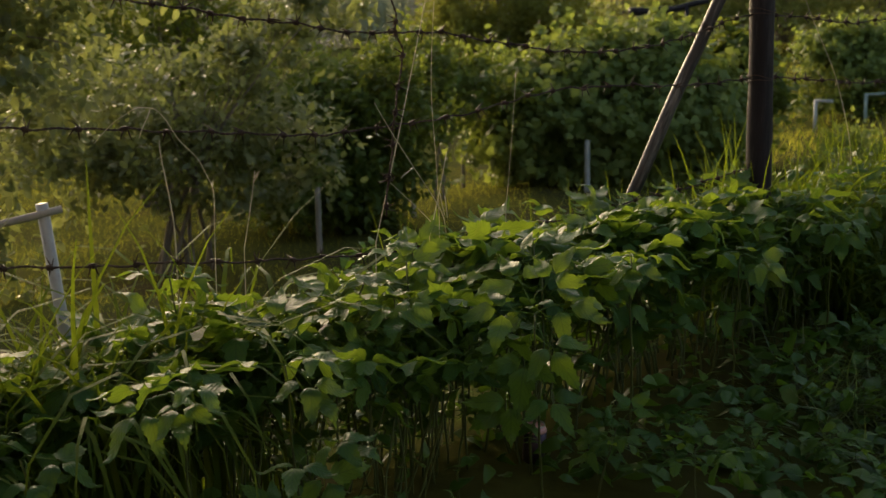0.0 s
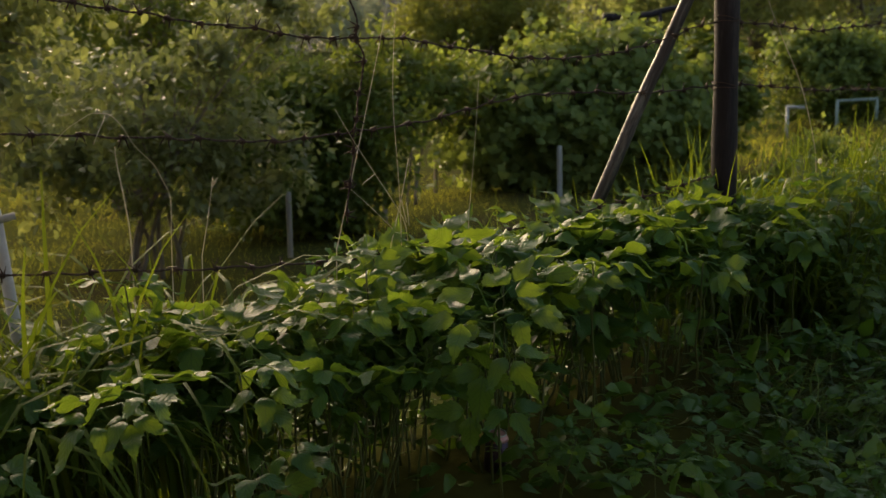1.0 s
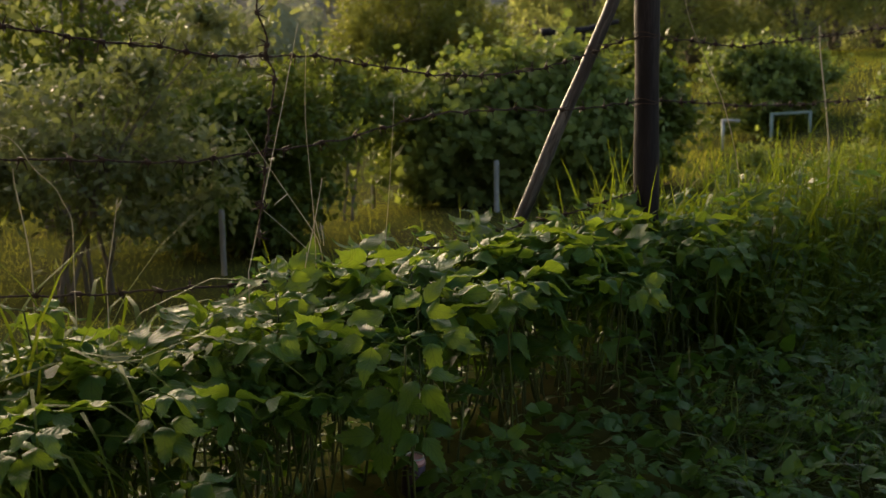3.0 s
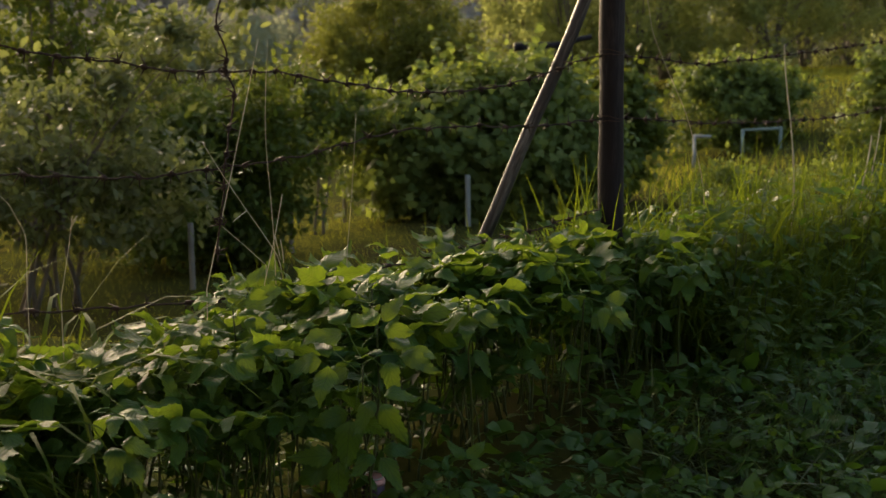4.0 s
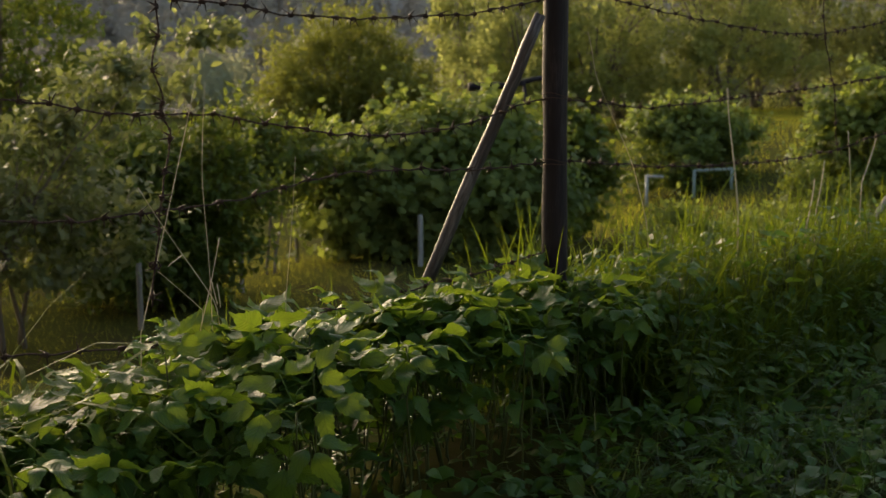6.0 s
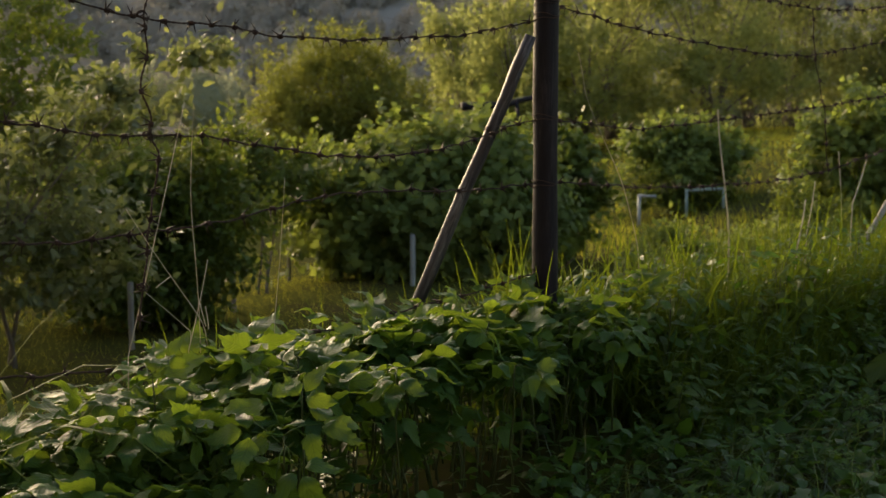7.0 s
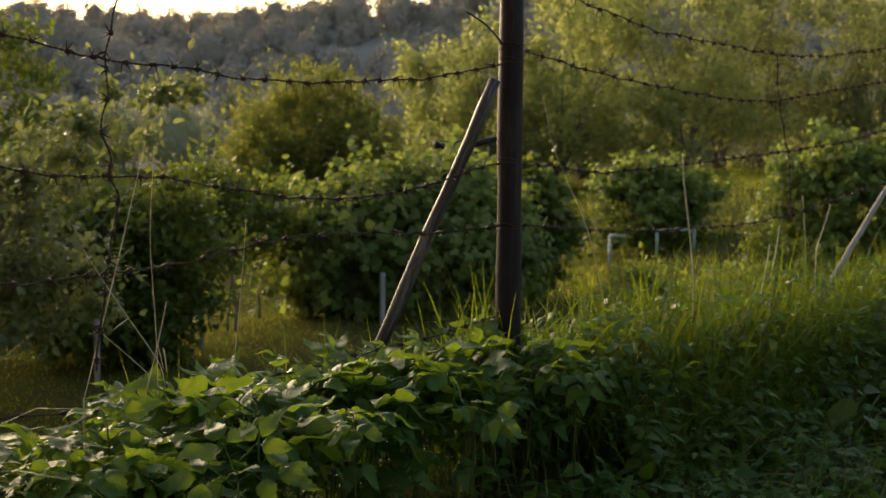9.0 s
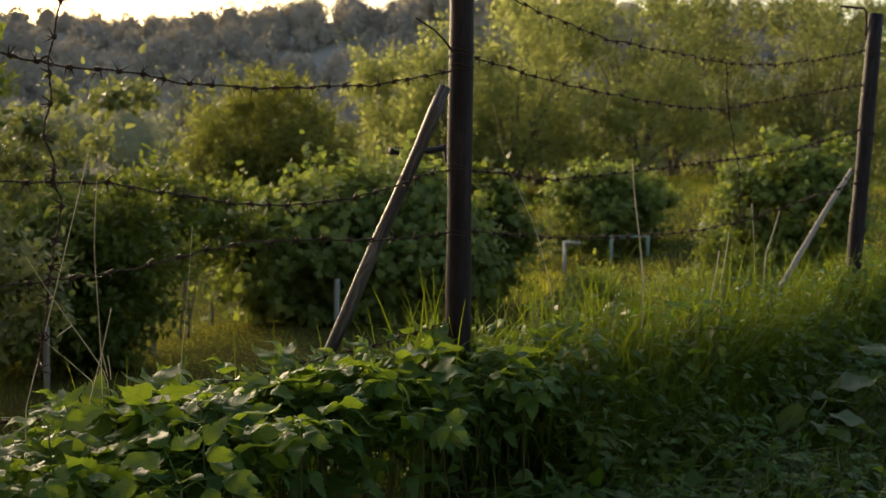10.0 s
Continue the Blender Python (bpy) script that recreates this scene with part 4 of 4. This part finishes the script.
def canopy_height(s, q):
    """How high the plant heads stand above sea level along the fence."""
    crest = 0.53 + 0.045 * smooth_step(-3.0, -2.5, s) + 0.09 * smooth_step(-2.0, -1.45, s) - 0.015 * smooth_step(-1.2, -0.6, s)
    return crest - 0.03 * smooth_step(-0.30, -0.80, q)


def place_hedge():
    used = set()
    for i in range(232):
        s = rng.uniform(-3.6, 0.30)
        if s < -2.3 and rng.random() < 0.24:
            s = rng.uniform(-2.3, 0.30)
        front = -0.44 + 0.26 * (1 - smooth_step(-2.75, -2.15, s)) + 0.14 * smooth_step(-1.7, -1.1, s) + 0.06 * smooth_step(-0.7, 0.2, s)
        q = front + (0.06 - front) * rng.random()
        x, y = fence_xy(s, q)
        z = float(ground_z(x, y))
        h = float(canopy_height(s, q)) - z + rng.normal(0, 0.035)
        k = int(rng.integers(0, len(PLANTS)))
        m = pose(x, y, z, rng.normal(0, 5), rng.normal(0, 5), rng.uniform(0, 360)) @ Matrix.Scale(max(h, 0.2) / 0.52, 4)
        if k not in used:
            PLANTS[k].matrix_basis = m
            used.add(k)
        else:
            copy_thing(PLANTS[k], m @ Matrix.Scale(1 / PLANTS[k].scale[0], 4))


place_hedge()


def place_weeds():
    """Smaller plants of the same kind on the bank past the post and low on the verge."""
    for n, s0, s1, q0, q1, lo, hi in ((7, 0.25, 1.3, -0.26, 0.0, 0.34, 0.46), (70, -1.4, 2.6, -1.30, -0.55, 0.09, 0.19), (10, -3.0, -1.4, -1.0, -0.6, 0.22, 0.34)):
        for _ in range(n):
            s, q = rng.uniform(s0, s1), rng.uniform(q0, q1)
            x, y = fence_xy(s, q)
            k = int(rng.integers(0, len(PLANTS)))
            tall = rng.uniform(lo, hi)
            m = pose(x, y, float(ground_z(x, y)), rng.normal(0, 10), rng.normal(0, 10), rng.uniform(0, 360)) @ Matrix.Diagonal((tall / 0.52 + 0.12, tall / 0.52 + 0.12, tall / 0.52, 1))
            copy_thing(PLANTS[k], m @ Matrix.Scale(1 / PLANTS[k].scale[0], 4))


place_weeds()


def facing(p, angle, back=12.0, turn=0.0):
    """A pose whose leaf lies spread towards the path, its tip turned by angle from straight up."""
    return Matrix.Translation(p) @ pose(0, 0, 0, 90 - back, 0, turn) @ pose(0, 0, 0, 0, 0, -angle)


def spray_plant(x, y, z, fans, scale, label):
    """A plant whose head of leaves hangs out over the path."""
    g = float(ground_z(x, y))
    top = empty("leafy_plant", pose(x, y, g), label, "plant", "plants along the fence")
    st = curve_points((0.03, 0.16, -0.03), (0, 0.0, z - g), 10, 0.0, 0.004)
    part_of("stem", tube_mesh("stem", [(st, np.linspace(0.0045, 0.0022, 10))], STEM, 5), top)
    for i, (dz, angle, back) in enumerate(fans):
        stalk_mesh, blades_ = SPLIT_LEAVES[i % len(SPLIT_LEAVES)]
        ob = part_of("leaf", stalk_mesh, top)
        ob.matrix_basis = facing((0, 0.002 * i, z - g + dz), angle, back + rng.uniform(14, 52), rng.uniform(-35, 35)) @ Matrix.Scale(0.80 * scale * rng.uniform(0.9, 1.1), 4)
        for me in blades_:
            part_of("leaflet", me, ob)
    return top


spray_plant(0.25, 3.02, 0.66, [(0.02, -25, 25), (0.03, 18, 20), (0.0, 75, 15), (-0.02, 140, 5), (-0.03, 195, -5), (0.0, -80, 20), (-0.16, 165, 0), (-0.17, 230, -5)], 1.12, "leafy plant with large leaves hanging out over the path")
spray_plant(-0.53, 2.43, 0.66, [(0.02, 100, 65), (0.01, -110, 60), (0.0, 150, 30), (0.0, -150, 35), (0.03, 10, 75)], 1.0, "leafy plant with a drooping head of pale leaves")
spray_plant(-0.33, 2.68, 0.64, [(0.02, 95, 60), (0.0, -95, 62), (0.0, 160, 35), (0.02, 30, 72)], 1.0, "leafy plant with spread leaves at the hedge front")
spray_plant(-0.10, 3.14, 0.68, [(0.02, 120, 55), (0.0, -120, 58), (0.0, 175, 40), (0.02, 0, 72)], 1.05, "leafy plant with broad leaves at the hedge front")
spray_plant(0.95, 3.80, 0.64, [(0.0, 110, 45), (0.0, 150, 20), (0.0, -110, 60), (0.02, 30, 70)], 1.0, "leafy plant leaning out of the hedge")
spray_plant(0.55, 3.42, 0.72, [(0.0, 100, 65), (0.0, -100, 65), (0.01, 160, 45), (0.01, 20, 70)], 1.1, "leafy plant with a sunlit spreading leaf")
spray_plant(-0.28, 2.60, 0.47, [(0.0, 150, 30), (0.0, -140, 30), (0.02, 80, 50)], 1.0, "low leafy plant in the hedge's shade")
spray_plant(-0.85, 2.45, 0.52, [(0.0, 100, 45), (0.0, 160, 20), (0.02, -60, 50)], 1.05, "low dark leafy plant in the hedge's shade")
spray_plant(-0.07, 3.27, 0.75, [(0.0, -20, 20), (0.0, 22, 18), (-0.02, 90, 60)], 0.85, "leafy plant with two upright young leaves")
spray_plant(-0.66, 3.09, 0.76, [(0.0, 85, 60), (0.0, -85, 55), (0.01, 40, 70)], 0.95, "leafy plant with yellow-green backlit leaves")
spray_plant(1.40, 4.30, 0.66, [(0.0, 110, 40), (0.0, -120, 35), (0.01, 175, 20), (0.02, 0, 70)], 1.0, "leafy plant below the fence post")
spray_plant(1.72, 4.68, 0.70, [(0.0, 120, 35), (0.0, -110, 45), (0.02, 60, 60)], 0.95, "leafy plant with one bright yellow leaf by the post")

spray_plant(1.76, 4.02, 0.27, [(0.0, 110, 40), (0.0, -110, 40), (0.01, 170, 20), (0.02, 20, 60)], 0.62, "small lime-green weed drooping on the dark verge")
spray_plant(1.22, 3.70, 0.24, [(0.0, 100, 55), (0.0, -100, 50), (0.0, 175, 40), (0.02, 30, 70)], 0.60, "low leafy weed on the dark verge")
spray_plant(1.52, 3.72, 0.22, [(0.0, 90, 60), (0.0, -120, 50), (0.01, 150, 45), (0.02, 0, 70)], 0.66, "low leafy weed among flattened grass")
spray_plant(1.98, 4.42, 0.24, [(0.0, 100, 60), (0.0, -90, 55), (0.01, 170, 40), (0.02, 10, 70)], 0.60, "low leafy weed among flattened grass")

# tall grass in and along the hedge
def crest(s, q):
    """How high the growth on the bank stands: level along the fence, falling off towards the verge."""
    return 0.83 - 0.50 * smooth_step(-0.10, -0.62, q) ** 1.0 - 0.07 * smooth_step(0.05, 0.3, q)


def bank_grass(name, label, n, s0, s1, q0, q1, mat, share=1.0, clump=0.05, **how):
    xy = strip(n, s0, s1, q0, q1, clump)
    s, q = (xy - FENCE) @ ALONG, (xy - FENCE) @ BEYOND
    tall = np.maximum(0.10, crest(s, q) - ground_z(xy[:, 0], xy[:, 1])) * share * np.exp(rng.normal(0, 0.16, n))
    return grass_patch(name, label, xy, tall, mat, **how)


left = np.concatenate([strip(160, -3.2, -2.55, -0.16, 0.06), strip(560, -4.8, -2.15, -0.22, 0.18, 0.05)])
lq = (left - FENCE) @ BEYOND
ls = (left - FENCE) @ ALONG
left = left[ls < -2.30 + 0.65 * np.minimum(lq, 0)]
grass_patch("tall_grass", "tall slender green grass beside the hedge plants", left, lognormal(len(left), 0.82, 0.20), GRASS, bend=(1, 5), lean=0.09, wide=1.2)
arch = strip(110, -3.2, -2.2, -0.22, 0.15)
grass_patch("tall_grass", "long grass blades arching over the wire", arch, lognormal(110, 1.05, 0.15), GRASS, bend=(3, 5), lean=0.08, wide=1.0)
grass_patch("fence_grass", "rank grass behind the fence beside the brace", strip(800, -0.5, 1.2, 0.25, 1.6, 0.06), lognormal(800, 0.40, 0.3), GRASS, bend=(0, 4), lean=0.2)
grass_patch("tall_grass", "tall sunlit grass round the fence post", strip(700, -0.30, 1.2, -0.12, 0.25, 0.06), lognormal(700, 0.62, 0.20), GRASS, lean=0.2)
bank_grass("tall_grass", "tall sunlit yellow-green grass along the fence", 7800, 0.15, 9.0, -0.25, 0.20, GRASS, 0.95, 0.05, bend=(0, 5), lean=0.28, wide=1.0)
bank_grass("bank_grass", "dense drooping grass on the shaded front of the bank", 4800, 0.15, 8.0, -0.62, -0.12, GRASS, 0.86, 0.05, bend=(1, 5), lean=0.35, wide=1.0)
grass_patch("verge_grass", "low tangled grass of the dark verge", strip(6500, -0.9, 7.0, -1.35, -0.5, 0.05), lognormal(6500, 0.10, 0.3), VERGE, bend=(2, 5), lean=0.6)
grass_patch("flattened_grass", "long flattened grass lying along the verge", strip(7000, -0.7, 6.5, -1.30, -0.50, 0.05), lognormal(7000, 0.25, 0.3), VERGE, bend=(0, 3), lean=0.2, wide=1.5, lay=1.05)


def low_plants(name, label, n, s0, s1, q0, q1, height, size, teeth=3, width=0.27, mat=LEAF_LOW):
    """Low broad-leaved growth, uncounted."""
    xy = strip(n, s0, s1, q0, q1)
    z = ground_z(xy[:, 0], xy[:, 1])
    if height is None:
        height = np.maximum(0.1, crest((xy - FENCE) @ ALONG, (xy - FENCE) @ BEYOND) - z - 0.03)
    T = np.concatenate([xy, (z + height * rng.random(n) ** 0.6)[:, None]], axis=1)
    d = rng.normal(0, 1, (n, 3)) * np.array([1, 1, 0.35]) + np.array([0, 0, 0.1])
    R = frames_from(d, np.tile([0, 0, 1.0], (n, 1)) + rng.normal(0, 0.4, (n, 3)))
    v, f, u = toothed_leaf(teeth, width, 0.18, 0.3, 0.1, 0.5)
    vv, ff = scatter((v, f), R, T, size * rng.uniform(0.6, 1.35, n))
    tagged(new(name, raw_mesh(name, vv, ff, mat, np.tile(u, (n, 1)), smooth=True)), label, "ground plants", kind="stuff")


low_plants("verge_plants", "low dark green weeds of the shaded verge", 3000, -1.6, 4.5, -1.45, -0.35, 0.13, 0.08, 3, 0.30)
low_plants("bank_weeds", "rank leafy weeds covering the bank below the fence", 2000, 0.1, 7.0, -0.56, 0.0, None, 0.075, 2, 0.20, LEAF_LOW)
low_plants("garden_weeds", "broad-leaved weeds behind the fence beside the brace", 1500, -0.8, 2.5, 0.3, 1.8, 0.36, 0.085, 2)
low_plants("undergrowth", "dark undergrowth at the foot of the hedge", 350, -3.2, 0.3, -0.6, 0.0, 0.14, 0.06)
low_plants("undergrowth", "dark tangled undergrowth inside the hedge", 3000, -3.8, 0.4, -0.14, 0.22, 0.40, 0.085, 2)


def nettle(height, seed, pairs=6):
    """A nettle: a square-set stem with crossed pairs of narrow drooping toothed leaves, smaller towards the tip."""
    r = np.random.default_rng(seed)
    top = empty("nettle", pose(0, 0, 0), "rank green nettle with drooping toothed leaves on the bank", "nettle", "nettles on the bank")
    st = curve_points((0, 0, -0.03), (r.normal(0, 0.04), r.normal(0, 0.04), height), 10, 0, 0.005, r)
    part_of("stem", tube_mesh("stem", [(st, np.linspace(0.004, 0.0018, 10))], STEM, 5), top)
    for i in range(pairs):
        k = 9 * (1 - 0.55 * (i / pairs) ** 1.1)
        j = min(int(k), 8)
        p = st[j] + (st[j + 1] - st[j]) * (k - j)
        for side in (0, 180):
            ob = part_of("leaf", NETTLE_LEAVES[r.integers(0, len(NETTLE_LEAVES))], top)
            ob.matrix_basis = pose(*p, 0, 0, 90 * i + side + r.uniform(-20, 20)) @ pose(0, 0, 0, r.uniform(-30, 20) + (25 if i == 0 else 0), r.uniform(-12, 12), 0) @ Matrix.Scale((0.45 + 0.16 * min(i, 4)) * r.uniform(0.85, 1.15), 4)
    return top


LEAF_NETTLE = leaf_material("nettle_leaf", (0.024, 0.066, 0.015), (0.046, 0.104, 0.022), (0.082, 0.145, 0.030), 0.40, 0.45, True, thru=(0.30, 0.38, 0.03), spec=0.3)
NETTLE_LEAVES = [compound_leaf("leaf", 0.10 + 0.008 * i, 1, LEAF_NETTLE, 0.22, 80 + i) for i in range(4)]
NETTLES = [nettle(0.5, 300 + i, 5 + i % 2) for i in range(4)]
nettle_used = set()
for i in range(130):
    s_ = 0.2 + 5.2 * rng.random() ** 1.25
    q_ = rng.uniform(-0.52, 0.02)
    x_, y_ = fence_xy(s_, q_)
    g_ = float(ground_z(x_, y_))
    tall = max(0.2, float(crest(s_, q_)) - g_ - 0.02) * rng.uniform(0.86, 1.04)
    m_ = pose(x_, y_, g_, rng.normal(0, 6), rng.normal(0, 6), rng.uniform(0, 360)) @ Matrix.Diagonal((1, 1, tall / 0.5, 1))
    k_ = i % 4
    if k_ not in nettle_used:
        NETTLES[k_].matrix_basis = m_
        nettle_used.add(k_)
    else:
        base_ = NETTLES[k_].scale
        copy_thing(NETTLES[k_], m_ @ Matrix.Diagonal((1 / base_[0], 1 / base_[1], 1 / base_[2], 1)))


# ---- burdock on the verge ----
def burdock_leaf(size, seed):
    r = np.random.default_rng(seed)
    n, m = 13, 9
    vs, uv = [], []
    for i in range(n):
        t = i / (n - 1)
        w = 0.46 * (math.sin(math.pi * min(1, t * 0.86 + 0.14)) ** 0.6) * (1 if t < 1 else 0.0)
        for j in range(m):
            c = -1 + 2 * j / (m - 1)
            wave = 0.07 * math.sin(8 * t + 2.2 * c + seed) * abs(c) + 0.035 * math.sin(17 * t + 4 * c + seed)
            vs.append((c * w * (1 + 0.06 * math.sin(21 * t)), t - 0.10 * c * c * (1 - t), wave - 0.25 * t * t + 0.16 * abs(c) * w))
            uv.append((0.5 + 0.5 * c, t))
    fs = [(i * m + j, i * m + j + 1, (i + 1) * m + j + 1, (i + 1) * m + j) for i in range(n - 1) for j in range(m - 1)]
    v = np.array(vs) * size
    return raw_mesh("leaf", v, np.array(fs), LEAF_BURDOCK, np.array(uv), smooth=True)


def burdock(x, y, leaves, label):
    g = float(ground_z(x, y))
    top = empty("burdock_plant", pose(x, y, g), label, "burdock")
    for i, (dx, dy, dz, yaw, tilt, size) in enumerate(leaves):
        part_of("leaf_stalk", tube_mesh("leaf_stalk", [(curve_points((0, 0, -0.03), (dx, dy, dz), 7, -0.02, 0.003), np.linspace(0.008, 0.005, 7))], STEM, 6), top)
        ob = part_of("leaf", burdock_leaf(size, 40 + i), top)
        ob.matrix_basis = pose(dx, dy, dz, 0, 0, yaw) @ pose(0, 0, 0, tilt, 0, 0)


burdock(2.98, 5.36, [(-0.08, -0.04, 0.10, 180, 82, 0.145), (-0.16, 0.06, 0.12, 80, 4, 0.20), (-0.42, 0.0, 0.08, 95, 2, 0.20), (0.06, -0.05, 0.12, 205, -6, 0.17), (0.14, -0.02, 0.15, 245, -8, 0.22), (0.20, 0.15, 0.19, 300, -6, 0.24), (0.02, 0.18, 0.20, 20, 8, 0.22)], "broad-leaved burdock with grey-green leaves on the dark verge")
burdock(3.62, 5.55, [(-0.15, 0.05, 0.30, 90, 0, 0.24), (0.05, -0.15, 0.34, 185, -25, 0.26), (0.2, 0.1, 0.36, 290, -10, 0.24), (0.0, 0.2, 0.40, 10, 10, 0.24)], "broad-leaved burdock at the edge of the verge")


# ---- pale leaves lying on the verge ----
for fx, fy, turn, size in ((0.575, 3.43, 250, 0.105), (1.20, 4.46, 120, 0.10), (1.66, 4.38, 200, 0.085)):
    leaf = tagged(new("fallen_leaf", burdock_leaf(size, int(turn))), "pale grey-green leaf lying on the weeds of the verge", "leaf", "leaves lying on the verge")
    leaf.matrix_basis = pose(fx, fy, float(ground_z(fx, fy)) + 0.075, 14, -12, turn)


# ---- a can thrown away under the hedge ----
def thrown_can(x, y, z_top):
    m = look((x, y, z_top), (x - 0.02, y + 0.05, z_top - 0.3))
    can = empty("drink_can", m, "discarded dark drink can with a pale pink rim under the hedge", "can")
    dark = surface("can_paint", [(0.2, (0.03, 0.02, 0.035)), (0.8, (0.07, 0.05, 0.08))], 40, (0.25, 0.5), 0.6)
    pink = surface("can_pink", [(0.2, (0.55, 0.26, 0.27)), (0.8, (0.72, 0.40, 0.40))], 40, (0.3, 0.5), 0.2)
    tin = surface("can_tin", [(0.2, (0.45, 0.45, 0.45)), (0.8, (0.65, 0.65, 0.65))], 40, (0.25, 0.4), 0.9)
    z = np.array([0.0, -0.006, -0.012, -0.02, -0.115, -0.122])
    r = np.array([0.024, 0.026, 0.030, 0.033, 0.033, 0.026])
    part_of("body", tube_mesh("body", [(np.stack([z * 0, z * 0, z], axis=1)[3:], r[3:])], dark, 20), can)
    part_of("shoulder", tube_mesh("shoulder", [(np.stack([z * 0, z * 0, z], axis=1)[1:4] - np.array([0, 0, 0.0005]), r[1:4] + 0.0008)], pink, 20), can, "pale pink shoulder")
    a = np.linspace(0, 6.283, 25)
    part_of("rim", tube_mesh("rim", [(np.stack([0.025 * np.cos(a), 0.025 * np.sin(a), a * 0 - 0.002], axis=1), 0.0022)], tin, 6), can, "bright tin rim")


thrown_can(0.288, 3.474, 0.225)


# ---- dry stalks ----
def stalk(label, points, r, q=0.0, twigs=(), rooted=True):
    """A dry stem through (s, z) points on the fence's line, rooted in the ground, with loose bits."""
    pts = list(points)
    if rooted:
        s0, z0 = pts[0]
        x, y = fence_xy(s0 - 0.01, q)
        pts = [(s0 - 0.01, float(ground_z(x, y)) - 0.02)] + pts
    u = np.linspace(0, len(pts) - 1, 10 * (len(pts) - 1) + 1)
    k = np.arange(len(pts))
    s, z = np.interp(u, k, [a for a, _ in pts]), np.interp(u, k, [b for _, b in pts])
    if len(pts) > 3:
        ker = np.hanning(9)[1:-1] / np.hanning(9)[1:-1].sum()
        s, z = (np.convolve(np.pad(w, 3, mode="reflect", reflect_type="odd"), ker, "valid") for w in (s, z))
    P = np.concatenate([FENCE + s[:, None] * ALONG + (q + 0.004 * np.sin(3 * u))[:, None] * BEYOND, z[:, None]], axis=1)
    base = P[0].copy()
    r *= 1.1
    tubes = [(P - base, np.linspace(r, r * 0.55, len(P)))]
    for (s0, z0), (s1, z1) in twigs:
        a, b = (*fence_xy(s0, q), z0), (*fence_xy(s1, q - 0.01), z1)
        tubes.append((curve_points(a, b, 5, 0.0, 0.001) - base, r * 0.8))
    ob = new("dry_stalk", tube_mesh("dry_stalk", tubes, DRY, 5))
    ob.matrix_basis = Matrix.Translation(base)
    tagged(ob, label, "dry stalk", "dry stalks")


stalk("thin straight dry straw leaning across the wires", [(-1.83, 0.747), (-1.625, 1.434)], 0.0019)
stalk("thin bleached straw standing up through the wires", [(-1.595, 0.767), (-1.621, 1.149), (-1.598, 1.43)], 0.0014, -0.01)
stalk("broken dry straw slanting down onto the leaves", [(-1.572, 0.780), (-1.70, 0.955), (-1.835, 1.151)], 0.0017, -0.02, [((-1.70, 0.955), (-1.755, 0.93))])
stalk("short dry grass stem with splintered foot", [(-1.645, 0.74), (-1.573, 0.990)], 0.0019, -0.02, [((-1.585, 0.80), (-1.61, 0.87)), ((-1.575, 0.79), (-1.592, 0.86))])
stalk("dry straw lying slantwise behind the wires", [(-1.60, 0.78), (-1.749, 0.91)], 0.0015, 0.03)
stalk("single thin upright dry stem", [(-1.314, 0.782), (-1.267, 1.207)], 0.0011)
stalk("pale dry grass stalk with a ragged head", [(-2.27, 0.791), (-2.227, 0.995)], 0.0016, 0.0, [((-2.23, 0.975), (-2.218, 0.993)), ((-2.232, 0.965), (-2.222, 0.985))])
stalk("dry stem arching over the wire with a curled tip", [(-2.369, 0.864), (-2.366, 0.968), (-2.40, 1.04), (-2.455, 1.092), (-2.483, 1.144), (-2.52, 1.180), (-2.565, 1.185), (-2.63, 1.155), (-2.682, 1.105)], 0.0013, -0.02, [((-2.53, 1.178), (-2.57, 1.11))])
stalk("bent brown dry stalk with a thin top", [(-2.459, 0.846), (-2.485, 1.03), (-2.489, 1.095)], 0.0022, 0.02)
stalk("thick pale dry stalk in the grass beyond the post", [(1.384, 0.783), (1.30, 1.15), (1.255, 1.396)], 0.0048)
stalk("pale slanting dry stalk in the grass", [(0.652, 0.793), (0.50, 1.13), (0.26, 1.45), (0.203, 1.618)], 0.0021)
stalk("pale dry stalk in the sunlit grass", [(2.531, 0.839), (2.473, 1.172)], 0.0042)
stalk("pale leaning dry stalk in the sunlit grass", [(2.665, 0.891), (2.824, 1.131)], 0.0042)
stalk("pale dry stalk in the sunlit grass", [(2.15, 0.78), (2.22, 1.03)], 0.004)
stalk("pale broken dry stalk in the sunlit grass", [(1.95, 0.72), (2.02, 0.95)], 0.005, -0.05)
